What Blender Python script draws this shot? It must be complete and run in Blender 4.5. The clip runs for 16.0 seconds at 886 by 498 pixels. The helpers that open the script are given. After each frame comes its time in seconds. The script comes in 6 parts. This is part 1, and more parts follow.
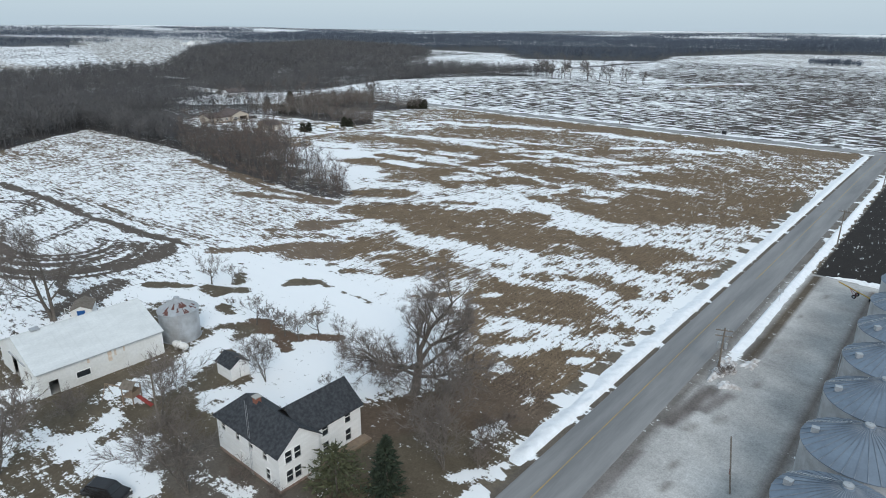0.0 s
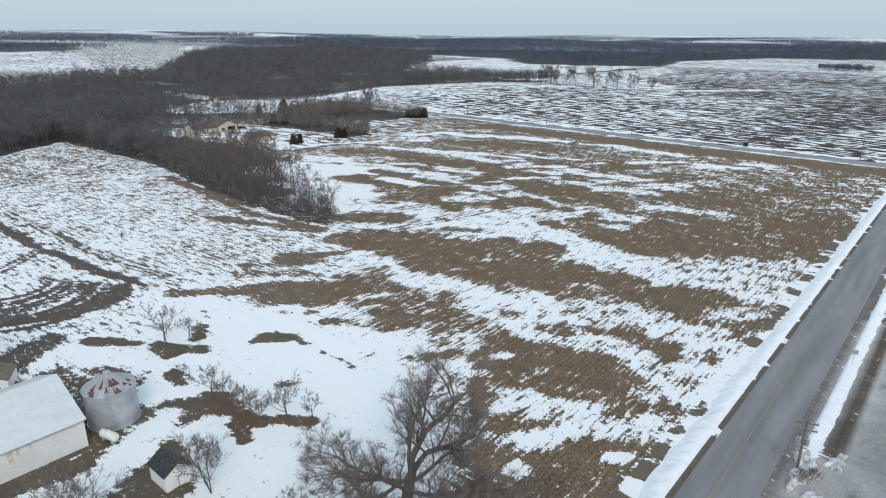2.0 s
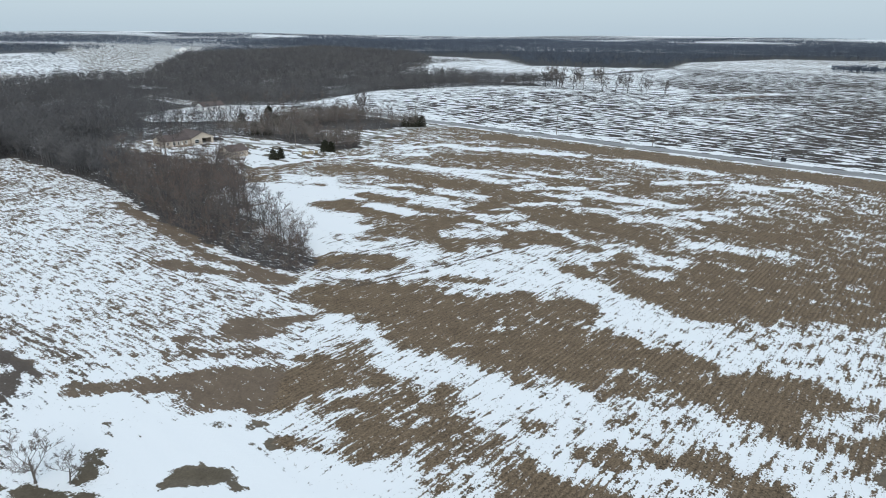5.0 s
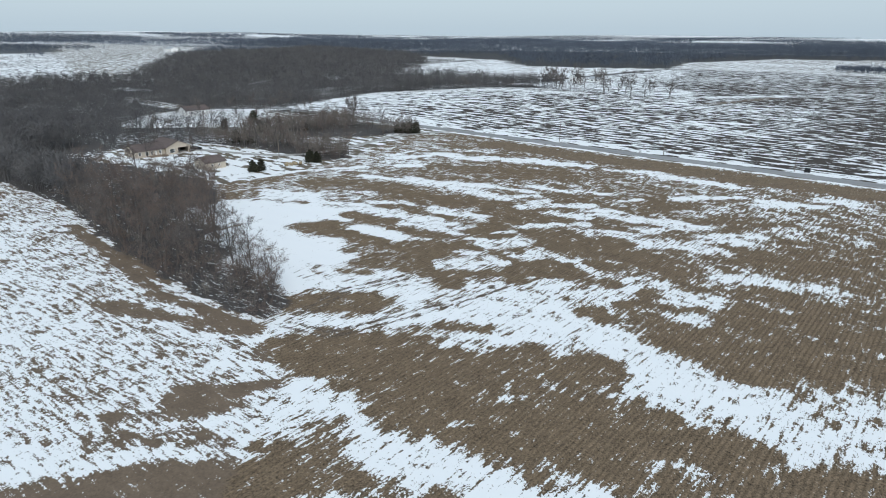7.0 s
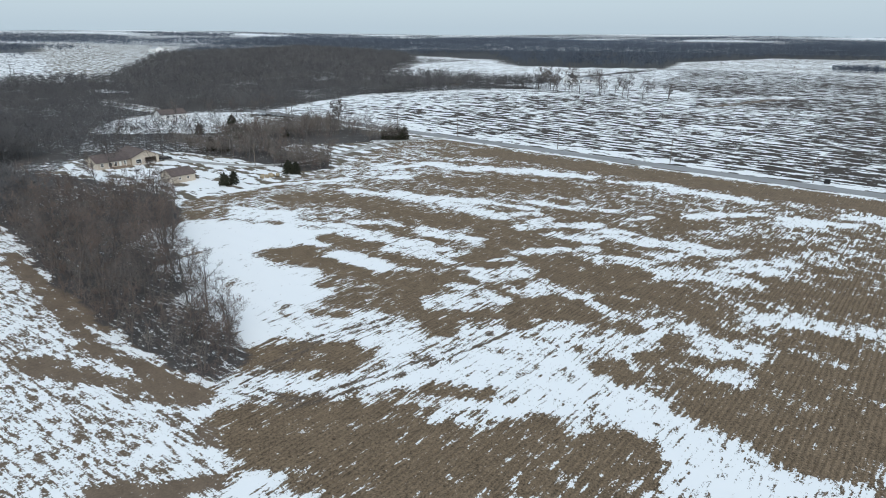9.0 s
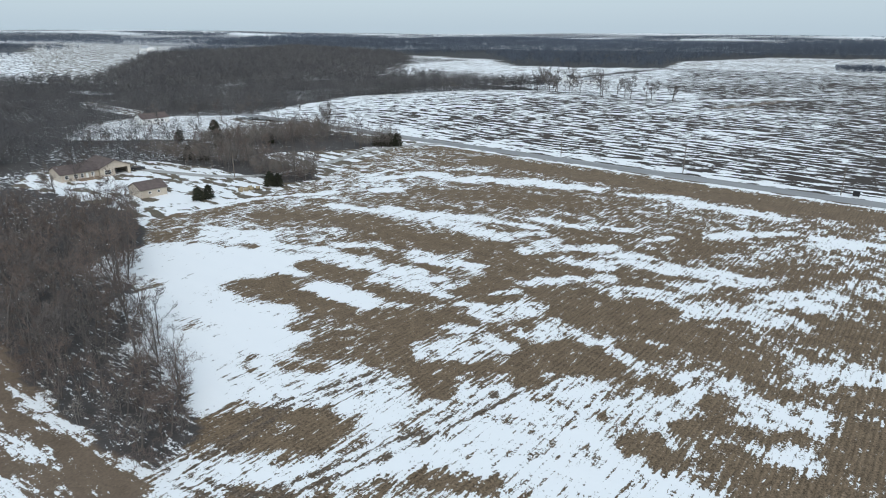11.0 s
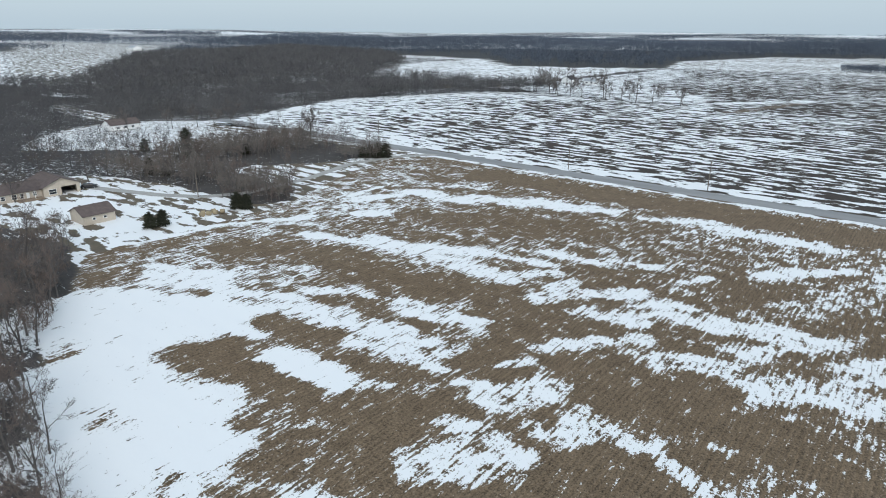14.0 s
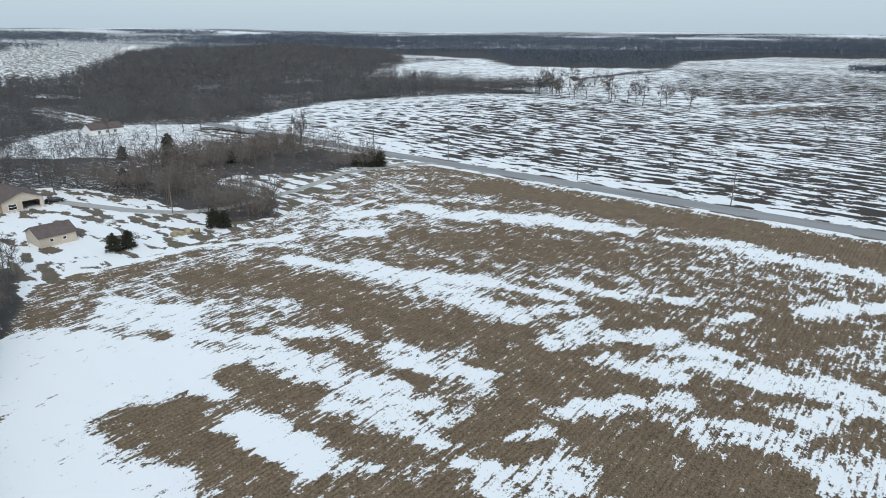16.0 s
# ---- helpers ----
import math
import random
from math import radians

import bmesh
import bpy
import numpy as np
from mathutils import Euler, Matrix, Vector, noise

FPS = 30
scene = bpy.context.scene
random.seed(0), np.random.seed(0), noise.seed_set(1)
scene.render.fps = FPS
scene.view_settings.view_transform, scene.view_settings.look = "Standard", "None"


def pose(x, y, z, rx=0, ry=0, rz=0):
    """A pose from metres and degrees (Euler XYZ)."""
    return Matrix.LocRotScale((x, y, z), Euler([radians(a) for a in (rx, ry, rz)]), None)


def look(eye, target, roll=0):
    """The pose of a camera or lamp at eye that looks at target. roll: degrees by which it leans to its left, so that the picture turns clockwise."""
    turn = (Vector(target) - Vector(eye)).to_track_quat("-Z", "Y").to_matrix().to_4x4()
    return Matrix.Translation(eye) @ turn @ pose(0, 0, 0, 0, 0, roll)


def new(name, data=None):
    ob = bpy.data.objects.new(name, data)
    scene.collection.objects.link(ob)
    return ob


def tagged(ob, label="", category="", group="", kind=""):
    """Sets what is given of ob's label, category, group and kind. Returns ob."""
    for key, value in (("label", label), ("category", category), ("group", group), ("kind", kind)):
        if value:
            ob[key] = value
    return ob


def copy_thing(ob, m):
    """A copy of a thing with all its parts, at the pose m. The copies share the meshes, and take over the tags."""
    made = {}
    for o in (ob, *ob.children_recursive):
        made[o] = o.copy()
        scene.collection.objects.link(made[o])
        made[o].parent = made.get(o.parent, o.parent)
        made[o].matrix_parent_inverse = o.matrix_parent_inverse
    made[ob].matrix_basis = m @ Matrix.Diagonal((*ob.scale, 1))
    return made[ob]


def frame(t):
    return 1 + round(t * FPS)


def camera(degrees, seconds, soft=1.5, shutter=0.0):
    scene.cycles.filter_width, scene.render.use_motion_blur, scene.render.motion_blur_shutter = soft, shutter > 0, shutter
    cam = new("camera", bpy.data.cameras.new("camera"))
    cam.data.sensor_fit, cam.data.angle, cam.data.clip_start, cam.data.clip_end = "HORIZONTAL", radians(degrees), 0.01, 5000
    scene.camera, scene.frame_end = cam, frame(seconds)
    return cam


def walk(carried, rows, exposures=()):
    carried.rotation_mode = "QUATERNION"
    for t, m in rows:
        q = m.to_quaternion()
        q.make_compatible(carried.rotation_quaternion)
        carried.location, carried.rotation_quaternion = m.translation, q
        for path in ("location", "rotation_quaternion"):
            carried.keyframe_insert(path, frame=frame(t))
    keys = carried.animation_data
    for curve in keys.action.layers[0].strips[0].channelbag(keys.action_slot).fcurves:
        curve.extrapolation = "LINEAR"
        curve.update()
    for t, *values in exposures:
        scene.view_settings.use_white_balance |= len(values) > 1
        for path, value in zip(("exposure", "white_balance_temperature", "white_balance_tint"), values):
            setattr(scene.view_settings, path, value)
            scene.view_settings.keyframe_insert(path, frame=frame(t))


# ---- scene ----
import collections

cam = camera(70.1, 16.0, soft=1.0)
METRES, EYE, TILT, LEAN, TURN = 163.8, 48.0, 0.0, 0.0, 40.2
ROWS = [
    (0.0, 0.0, 0.0, 0.0, 0.19, -19.43, -0.54),
    (0.5, 0.0002, 0.0291, -0.0001, 0.22, -19.29, -0.51),
    (1.0, 0.0004, 0.063, -0.0004, 0.24, -19.19, -0.49),
    (1.5, 0.0008, 0.0978, -0.0002, 0.28, -19.09, -0.48),
    (2.0, 0.0009, 0.1348, -0.0002, 0.29, -19.05, -0.48),
    (2.5, 0.0012, 0.1714, -0.0003, 0.31, -19.03, -0.49),
    (3.0, 0.0013, 0.2071, -0.0004, 0.31, -19.03, -0.51),
    (3.5, 0.0016, 0.2404, -0.0005, 0.33, -19.01, -0.49),
    (4.0, 0.0013, 0.2752, -0.0004, 0.31, -19.0, -0.47),
    (6.5, 0.0028, 0.4417, 0.0008, 0.1, -19.01, -0.37),
    (7.0, 0.0033, 0.4746, 0.0013, -0.08, -19.02, -0.38),
    (7.5, 0.0039, 0.5052, 0.0018, -0.25, -19.03, -0.37),
    (8.0, 0.0045, 0.537, 0.0024, -0.42, -19.06, -0.38),
    (8.5, 0.0052, 0.5682, 0.0027, -0.65, -19.07, -0.37),
    (9.0, 0.0059, 0.5992, 0.0029, -0.89, -19.09, -0.37),
    (11.5, 0.0106, 0.7453, 0.0033, -1.28, -19.17, -0.29),
    (12.0, 0.0115, 0.7748, 0.0033, -1.32, -19.18, -0.26),
    (12.5, 0.0125, 0.8039, 0.0031, -1.44, -19.19, -0.28),
    (13.0, 0.0136, 0.8329, 0.0031, -1.57, -19.21, -0.29),
    (13.5, 0.0142, 0.8602, 0.0028, -1.7, -19.23, -0.31),
    (14.0, 0.0152, 0.8887, 0.0027, -1.75, -19.24, -0.31),
    (14.5, 0.0159, 0.9171, 0.0025, -1.78, -19.25, -0.33),
    (15.0, 0.017, 0.9452, 0.0022, -1.8, -19.25, -0.34),
    (15.5, 0.0181, 0.9718, 0.0024, -1.81, -19.27, -0.32),
    (16.0, 0.0188, 0.9997, 0.0026, -1.83, -19.29, -0.35),
]
walk(cam, [(t, pose(0, 0, EYE, TILT, LEAN, TURN) @ pose(METRES * x, METRES * y, METRES * z, 90 + pitch, roll, yaw)) for t, x, y, z, yaw, pitch, roll in ROWS])

# ---- light ----
SUN_ELEV, SUN_TURN = radians(36), radians(128)
world = bpy.data.worlds.new("overcast_sky")
scene.world = world
world.use_nodes = True
wn, wl = world.node_tree.nodes, world.node_tree.links
sky = wn.new("ShaderNodeTexSky")
sky.sky_type, sky.sun_disc = "NISHITA", False
sky.sun_elevation, sky.sun_rotation = SUN_ELEV, SUN_TURN
sky.air_density, sky.dust_density, sky.ozone_density = 1.0, 2.0, 1.0
veil = wn.new("ShaderNodeMix")
veil.data_type = "RGBA"
veil.inputs["Factor"].default_value = 0.8
veil.inputs["B"].default_value = (4.65, 5.8, 6.75, 1)
wl.new(sky.outputs["Color"], veil.inputs["A"])
wl.new(veil.outputs["Result"], wn["Background"].inputs["Color"])
wn["Background"].inputs["Strength"].default_value = 0.115
sun_data = bpy.data.lights.new("sun", "SUN")
sun_data.energy, sun_data.angle, sun_data.color = 1.35, radians(24), (1.0, 0.97, 0.93)
sun = new("sun", sun_data)
sun.matrix_world = look((math.sin(SUN_TURN) * 300, math.cos(SUN_TURN) * 300, 300 * math.tan(SUN_ELEV)), (0, 0, 0))
scene.view_settings.exposure = 0.07


# ---- materials ----
def nodes_of(name):
    m = bpy.data.materials.new(name)
    m.use_nodes = True
    t = m.node_tree
    return m, t.nodes, t.links, t.nodes["Principled BSDF"]


def surface(name, colour, other=None, scale=2.0, rough=0.85, metal=0.0, bump=0.0, stretch=(1, 1, 1), detail=4.0, spread=(0.35, 0.65), fine=None, shift=0.12):
    """A two-tone weathered surface: large stains between two colours, and a fine grain over them."""
    m, n, l, p = nodes_of(name)
    other = other or tuple(c * 0.7 for c in colour)
    co = n.new("ShaderNodeTexCoord")
    mp = n.new("ShaderNodeMapping")
    mp.inputs["Scale"].default_value = stretch
    l.new(co.outputs["Object"], mp.inputs["Vector"])
    a = n.new("ShaderNodeTexNoise")
    a.inputs["Scale"].default_value, a.inputs["Detail"].default_value = scale, detail
    l.new(mp.outputs["Vector"], a.inputs["Vector"])
    r = n.new("ShaderNodeMapRange")
    r.inputs["From Min"].default_value, r.inputs["From Max"].default_value = spread
    l.new(a.outputs["Fac"], r.inputs["Value"])
    mix = n.new("ShaderNodeMix")
    mix.data_type = "RGBA"
    mix.inputs["A"].default_value, mix.inputs["B"].default_value = (*colour, 1), (*other, 1)
    l.new(r.outputs["Result"], mix.inputs["Factor"])
    b = n.new("ShaderNodeTexNoise")
    b.inputs["Scale"].default_value, b.inputs["Detail"].default_value = fine or scale * 9, 3
    l.new(mp.outputs["Vector"], b.inputs["Vector"])
    info = n.new("ShaderNodeObjectInfo")
    add = n.new("ShaderNodeMath")
    add.operation = "MULTIPLY_ADD"
    add.inputs[1].default_value, add.inputs[2].default_value = shift, 1.0 - shift
    l.new(info.outputs["Random"], add.inputs[0])
    add2 = n.new("ShaderNodeMath")
    add2.operation = "MULTIPLY_ADD"
    add2.inputs[1].default_value = 0.3
    l.new(b.outputs["Fac"], add2.inputs[0])
    l.new(add.outputs[0], add2.inputs[2])
    hsv = n.new("ShaderNodeHueSaturation")
    l.new(add2.outputs[0], hsv.inputs["Value"])
    l.new(mix.outputs["Result"], hsv.inputs["Color"])
    l.new(hsv.outputs["Color"], p.inputs["Base Color"])
    p.inputs["Roughness"].default_value, p.inputs["Metallic"].default_value = rough, metal
    if bump:
        bp = n.new("ShaderNodeBump")
        bp.inputs["Strength"].default_value, bp.inputs["Distance"].default_value = 0.6, bump
        l.new(b.outputs["Fac"], bp.inputs["Height"])
        l.new(bp.outputs["Normal"], p.inputs["Normal"])
    return m


WHITE = surface("white_siding", (0.84, 0.84, 0.83), (0.77, 0.77, 0.755), 0.6, 0.6, stretch=(1, 1, 4))
BARN_WHITE = surface("painted_sheet_steel", (0.76, 0.77, 0.76), (0.69, 0.69, 0.66), 0.3, 0.5, stretch=(1, 3, 1))
SHINGLE = surface("dark_shingles", (0.022, 0.025, 0.03), (0.05, 0.054, 0.06), 2.6, 0.9, bump=0.02)
BROWN_SHINGLE = surface("brown_shingles", (0.1, 0.076, 0.07), (0.13, 0.1, 0.092), 0.8, 0.9)
BARN_ROOF = surface("weathered_white_roof_steel", (0.64, 0.66, 0.66), (0.57, 0.59, 0.59), 0.3, 0.5, stretch=(3, 1, 1))
RUST_STREAK = surface("rust_streaked_paint", (0.55, 0.42, 0.3), (0.66, 0.6, 0.52), 1.4, 0.7)
GALV = surface("galvanised_steel", (0.5, 0.52, 0.54), (0.4, 0.41, 0.42), 0.8, 0.5, 0.55)
GALV_ROOF = surface("blue_grey_steel", (0.19, 0.24, 0.3), (0.15, 0.185, 0.23), 0.5, 0.5, 0.3)
BIN_RIB = surface("dark_bin_seam", (0.1, 0.13, 0.17), (0.3, 0.33, 0.37), 0.35, 0.5, 0.3)
RUST = surface("rust", (0.11, 0.045, 0.04), (0.17, 0.085, 0.07), 2.0, 0.9)
WOOD_POLE = surface("weathered_pole", (0.2, 0.17, 0.14), (0.13, 0.11, 0.09), 3.0, 0.9, stretch=(1, 1, 0.1))
BARK = surface("bark", (0.15, 0.13, 0.112), (0.1, 0.086, 0.075), 3.0, 0.95)
TWIG = surface("twigs", (0.21, 0.18, 0.16), (0.14, 0.118, 0.105), 0.6, 0.95, shift=0.3)
TWIG_RED = surface("reddish_twigs", (0.185, 0.15, 0.128), (0.13, 0.103, 0.088), 0.5, 0.95, shift=0.3)
GROVE_TWIG = surface("dark_grove_twigs", (0.165, 0.145, 0.136), (0.11, 0.096, 0.09), 0.5, 0.95, shift=0.35)
GROVE_RED = surface("russet_grove_twigs", (0.19, 0.145, 0.125), (0.125, 0.098, 0.085), 0.5, 0.95, shift=0.35)
GROVE_BARK = surface("grey_grove_bark", (0.12, 0.108, 0.1), (0.08, 0.072, 0.068), 2.0, 0.95)
PINE_NEEDLE = surface("olive_pine_needles", (0.085, 0.09, 0.045), (0.05, 0.056, 0.03), 1.5, 0.9)
CEDAR_GREEN = surface("winter_cedar_foliage", (0.05, 0.052, 0.03), (0.03, 0.034, 0.022), 1.5, 0.9, shift=0.3)
NEEDLE = surface("evergreen_needles", (0.035, 0.05, 0.028), (0.02, 0.032, 0.02), 1.5, 0.9, shift=0.3)
TAN = surface("tan_siding", (0.52, 0.46, 0.38), (0.46, 0.4, 0.33), 0.8, 0.8)
DARK = surface("dark_opening", (0.02, 0.02, 0.022), None, 2.0, 0.8)
BLACK_PAINT = surface("black_car_paint", (0.015, 0.014, 0.016), None, 1.0, 0.25)
TYRE = surface("tyre_rubber", (0.02, 0.02, 0.02), None, 2.0, 0.9)
GLASS = surface("dark_window_glass", (0.03, 0.035, 0.04), None, 1.0, 0.08)
SNOW = surface("snow", (0.84, 0.86, 0.88), (0.76, 0.78, 0.8), 1.2, 0.75, bump=0.06)
DIRTY_SNOW = surface("dirty_snow", (0.74, 0.74, 0.75), (0.4, 0.37, 0.35), 1.6, 0.85, bump=0.15)
TANK_WHITE = surface("white_tank_paint", (0.78, 0.78, 0.76), (0.68, 0.66, 0.62), 1.5, 0.4)
BRICK_RED = surface("red_brick", (0.26, 0.1, 0.07), (0.2, 0.085, 0.06), 6.0, 0.9)
FOOTING = surface("weathered_footing", (0.2, 0.13, 0.1), (0.26, 0.2, 0.17), 3.0, 0.9)
YELLOW = surface("yellow_road_paint", (0.4, 0.28, 0.11), (0.27, 0.23, 0.16), 0.4, 0.8)
AUGER_YELLOW = surface("yellow_machine_paint", (0.5, 0.33, 0.05), (0.36, 0.24, 0.06), 1.5, 0.5)
BLUE = surface("blue_door_paint", (0.02, 0.11, 0.33), None, 1.0, 0.5)
RED = surface("red_paint", (0.3, 0.04, 0.03), None, 1.0, 0.6)
CEDAR_WOOD = surface("play_set_wood", (0.27, 0.2, 0.14), (0.2, 0.15, 0.11), 2.0, 0.85)
STRAW = surface("straw", (0.34, 0.28, 0.18), (0.26, 0.21, 0.14), 1.5, 0.95, bump=0.05)
CONCRETE = surface("concrete", (0.42, 0.41, 0.39), (0.35, 0.34, 0.32), 0.9, 0.9)
ASPHALT = surface("worn_asphalt", (0.235, 0.235, 0.235), (0.165, 0.167, 0.17), 0.45, 0.85, stretch=(1, 0.08, 1), fine=6.0, shift=0.0)
ASPHALT_FAR = surface("far_road_asphalt", (0.27, 0.27, 0.27), (0.22, 0.22, 0.22), 0.2, 0.85, stretch=(0.12, 1, 1), fine=3.0, shift=0.0)
STALK = surface("corn_stubble", (0.25, 0.19, 0.125), (0.16, 0.12, 0.08), 0.3, 0.95)


WEST_ROWS = 3.0


def ground_material():
    m, n, l, p = nodes_of("winter_ground")

    def attr(name):
        a = n.new("ShaderNodeAttribute")
        a.attribute_name = name
        return a

    def math_node(op, a, b, c=None):
        k = n.new("ShaderNodeMath")
        k.operation = op
        for i, v in enumerate((a, b, c)):
            if v is None:
                continue
            if isinstance(v, (int, float)):
                k.inputs[i].default_value = v
            else:
                l.new(v, k.inputs[i])
        return k.outputs[0]

    geo = n.new("ShaderNodeNewGeometry")

    def noise_at(scale, detail=3.0, rough=0.55, turn=0.0):
        mp = n.new("ShaderNodeMapping")
        mp.inputs["Scale"].default_value = (*scale, 1)
        rot = n.new("ShaderNodeMapping")
        rot.inputs["Rotation"].default_value = (0, 0, radians(-turn))
        l.new(geo.outputs["Position"], rot.inputs["Vector"])
        l.new(rot.outputs["Vector"], mp.inputs["Vector"])
        k = n.new("ShaderNodeTexNoise")
        k.inputs["Scale"].default_value, k.inputs["Detail"].default_value = 1.0, detail
        k.inputs["Roughness"].default_value = rough
        l.new(mp.outputs["Vector"], k.inputs["Vector"])
        return k.outputs["Fac"]

    def blend(f, a, b):
        k = n.new("ShaderNodeMix")
        k.data_type = "RGBA"
        for s, v in (("Factor", f), ("A", a), ("B", b)):
            if isinstance(v, tuple):
                k.inputs[s].default_value = (*v, 1)
            elif isinstance(v, (int, float)):
                k.inputs[s].default_value = v
            else:
                l.new(v, k.inputs[s])
        return k.outputs["Result"]

    def ramp(v, lo, hi, a=0.0, b=1.0):
        k = n.new("ShaderNodeMapRange")
        k.interpolation_type = "SMOOTHSTEP"
        for s, x in (("From Min", lo), ("From Max", hi), ("To Min", a), ("To Max", b)):
            k.inputs[s].default_value = x
        l.new(v, k.inputs["Value"])
        return k.outputs["Result"]

    snow, rows, band = attr("snow").outputs["Fac"], attr("rows").outputs["Fac"], attr("band").outputs["Fac"]
    along_y = noise_at((1.25, 0.24), 4.0, 0.6)
    broad = noise_at((0.1, 0.3), 4.0, 0.55)
    lines = noise_at((0.3, 1.35), 4.0, 0.62, WEST_ROWS)
    fine = noise_at((1.7, 1.3), 4.0, 0.65)
    mid = noise_at((0.22, 0.3), 4.0, 0.6)
    speck = noise_at((4.6, 3.2), 3.0, 0.6)
    # drifts caught by the furrows of the far plough land
    flat = n.new("ShaderNodeMapping")
    flat.inputs["Scale"].default_value = (0.3, 1, 1)
    l.new(geo.outputs["Position"], flat.inputs["Vector"])
    furrow = n.new("ShaderNodeTexWave")
    furrow.bands_direction = "Y"
    furrow.inputs["Scale"].default_value, furrow.inputs["Distortion"].default_value = 0.04, 11.0
    furrow.inputs["Detail"].default_value, furrow.inputs["Detail Scale"].default_value = 4.0, 1.6
    l.new(flat.outputs["Vector"], furrow.inputs["Vector"])
    # band: 0 rows run north, 0.5 rows of the west field, 1 the furrows of the far plough land
    to_lines = ramp(band, 0.0, 0.5)
    to_broad = ramp(band, 0.5, 1.0)
    near = math_node("SUBTRACT", 1.0, to_broad)
    close = math_node("MULTIPLY_ADD", near, 0.55, 0.2)
    streak = math_node("ADD", math_node("MULTIPLY", along_y, math_node("SUBTRACT", 1.0, to_lines)), math_node("MULTIPLY", lines, to_lines))
    base = math_node("MULTIPLY_ADD", math_node("SUBTRACT", snow, 0.52), 0.62, 0.52)
    blot = noise_at((0.42, 0.3), 6.0, 0.62)
    base = math_node("MULTIPLY_ADD", math_node("SUBTRACT", blot, 0.5), math_node("MULTIPLY_ADD", rows, 0.5, 0.55), base)
    v = math_node("MULTIPLY_ADD", math_node("MULTIPLY", math_node("SUBTRACT", streak, 0.5), near), 1.4, base)
    v = math_node("MULTIPLY_ADD", math_node("MULTIPLY", math_node("SUBTRACT", broad, 0.5), to_broad), 2.3, v)
    v = math_node("MULTIPLY_ADD", math_node("MULTIPLY", math_node("SUBTRACT", furrow.outputs["Fac"], 0.5), to_broad), 0.2, v)
    v = math_node("MULTIPLY_ADD", math_node("SUBTRACT", fine, 0.5), close, v)
    v = math_node("MULTIPLY_ADD", math_node("SUBTRACT", mid, 0.5), 0.6, v)
    # crop rows shed the snow first
    wave = n.new("ShaderNodeTexWave")
    wave.bands_direction = "X"
    wave.inputs["Scale"].default_value, wave.inputs["Distortion"].default_value = 0.41, 1.6
    wave.inputs["Detail"].default_value, wave.inputs["Detail Scale"].default_value = 2.0, 0.6
    l.new(geo.outputs["Position"], wave.inputs["Vector"])
    row = math_node("MULTIPLY", math_node("SUBTRACT", wave.outputs["Fac"], 0.5), rows)
    v = math_node("MULTIPLY_ADD", row, 0.1, v)
    v = math_node("MULTIPLY_ADD", math_node("SUBTRACT", speck, 0.5), close, v)
    mask = ramp(v, 0.48, 0.56)
    # bare ground: soil colour with straw, wet and dry patches
    soil = attr("soil").outputs["Color"]
    k = math_node("ADD", math_node("MULTIPLY", fine, math_node("MULTIPLY_ADD", rows, 0.7, 0.6)), math_node("MULTIPLY_ADD", rows, -0.35, 0.6))
    k = math_node("MULTIPLY_ADD", math_node("SUBTRACT", mid, 0.5), 0.7, k)
    k = math_node("MULTIPLY_ADD", math_node("SUBTRACT", along_y, 0.5), math_node("MULTIPLY", rows, 0.8), k)
    k = math_node("MULTIPLY_ADD", row, -0.17, k)
    k = math_node("MULTIPLY_ADD", math_node("SUBTRACT", speck, 0.5), math_node("MULTIPLY_ADD", rows, 2.0, 0.7), k)
    dark = n.new("ShaderNodeHueSaturation")
    l.new(soil, dark.inputs["Color"])
    l.new(k, dark.inputs["Value"])
    white = blend(noise_at((0.05, 0.3), 4.0), (0.875, 0.89, 0.905), (0.92, 0.928, 0.932))
    colour = blend(mask, dark.outputs["Color"], white)
    l.new(colour, p.inputs["Base Color"])
    l.new(ramp(mask, 0.0, 1.0, 0.93, 0.7), p.inputs["Roughness"])
    p.inputs["Specular IOR Level"].default_value = 0.25
    bp = n.new("ShaderNodeBump")
    bp.inputs["Strength"].default_value, bp.inputs["Distance"].default_value = 0.7, 0.22
    h = math_node("MULTIPLY_ADD", mask, 0.5, math_node("MULTIPLY", fine, math_node("MULTIPLY_ADD", mask, -0.3, 0.55)))
    h = math_node("MULTIPLY_ADD", math_node("MULTIPLY", row, math_node("SUBTRACT", 1.0, mask)), -0.35, h)
    h = math_node("MULTIPLY_ADD", math_node("MULTIPLY", speck, math_node("SUBTRACT", 1.0, mask)), 0.5, h)
    l.new(h, bp.inputs["Height"])
    l.new(bp.outputs["Normal"], p.inputs["Normal"])
    return m


GROUND = ground_material()


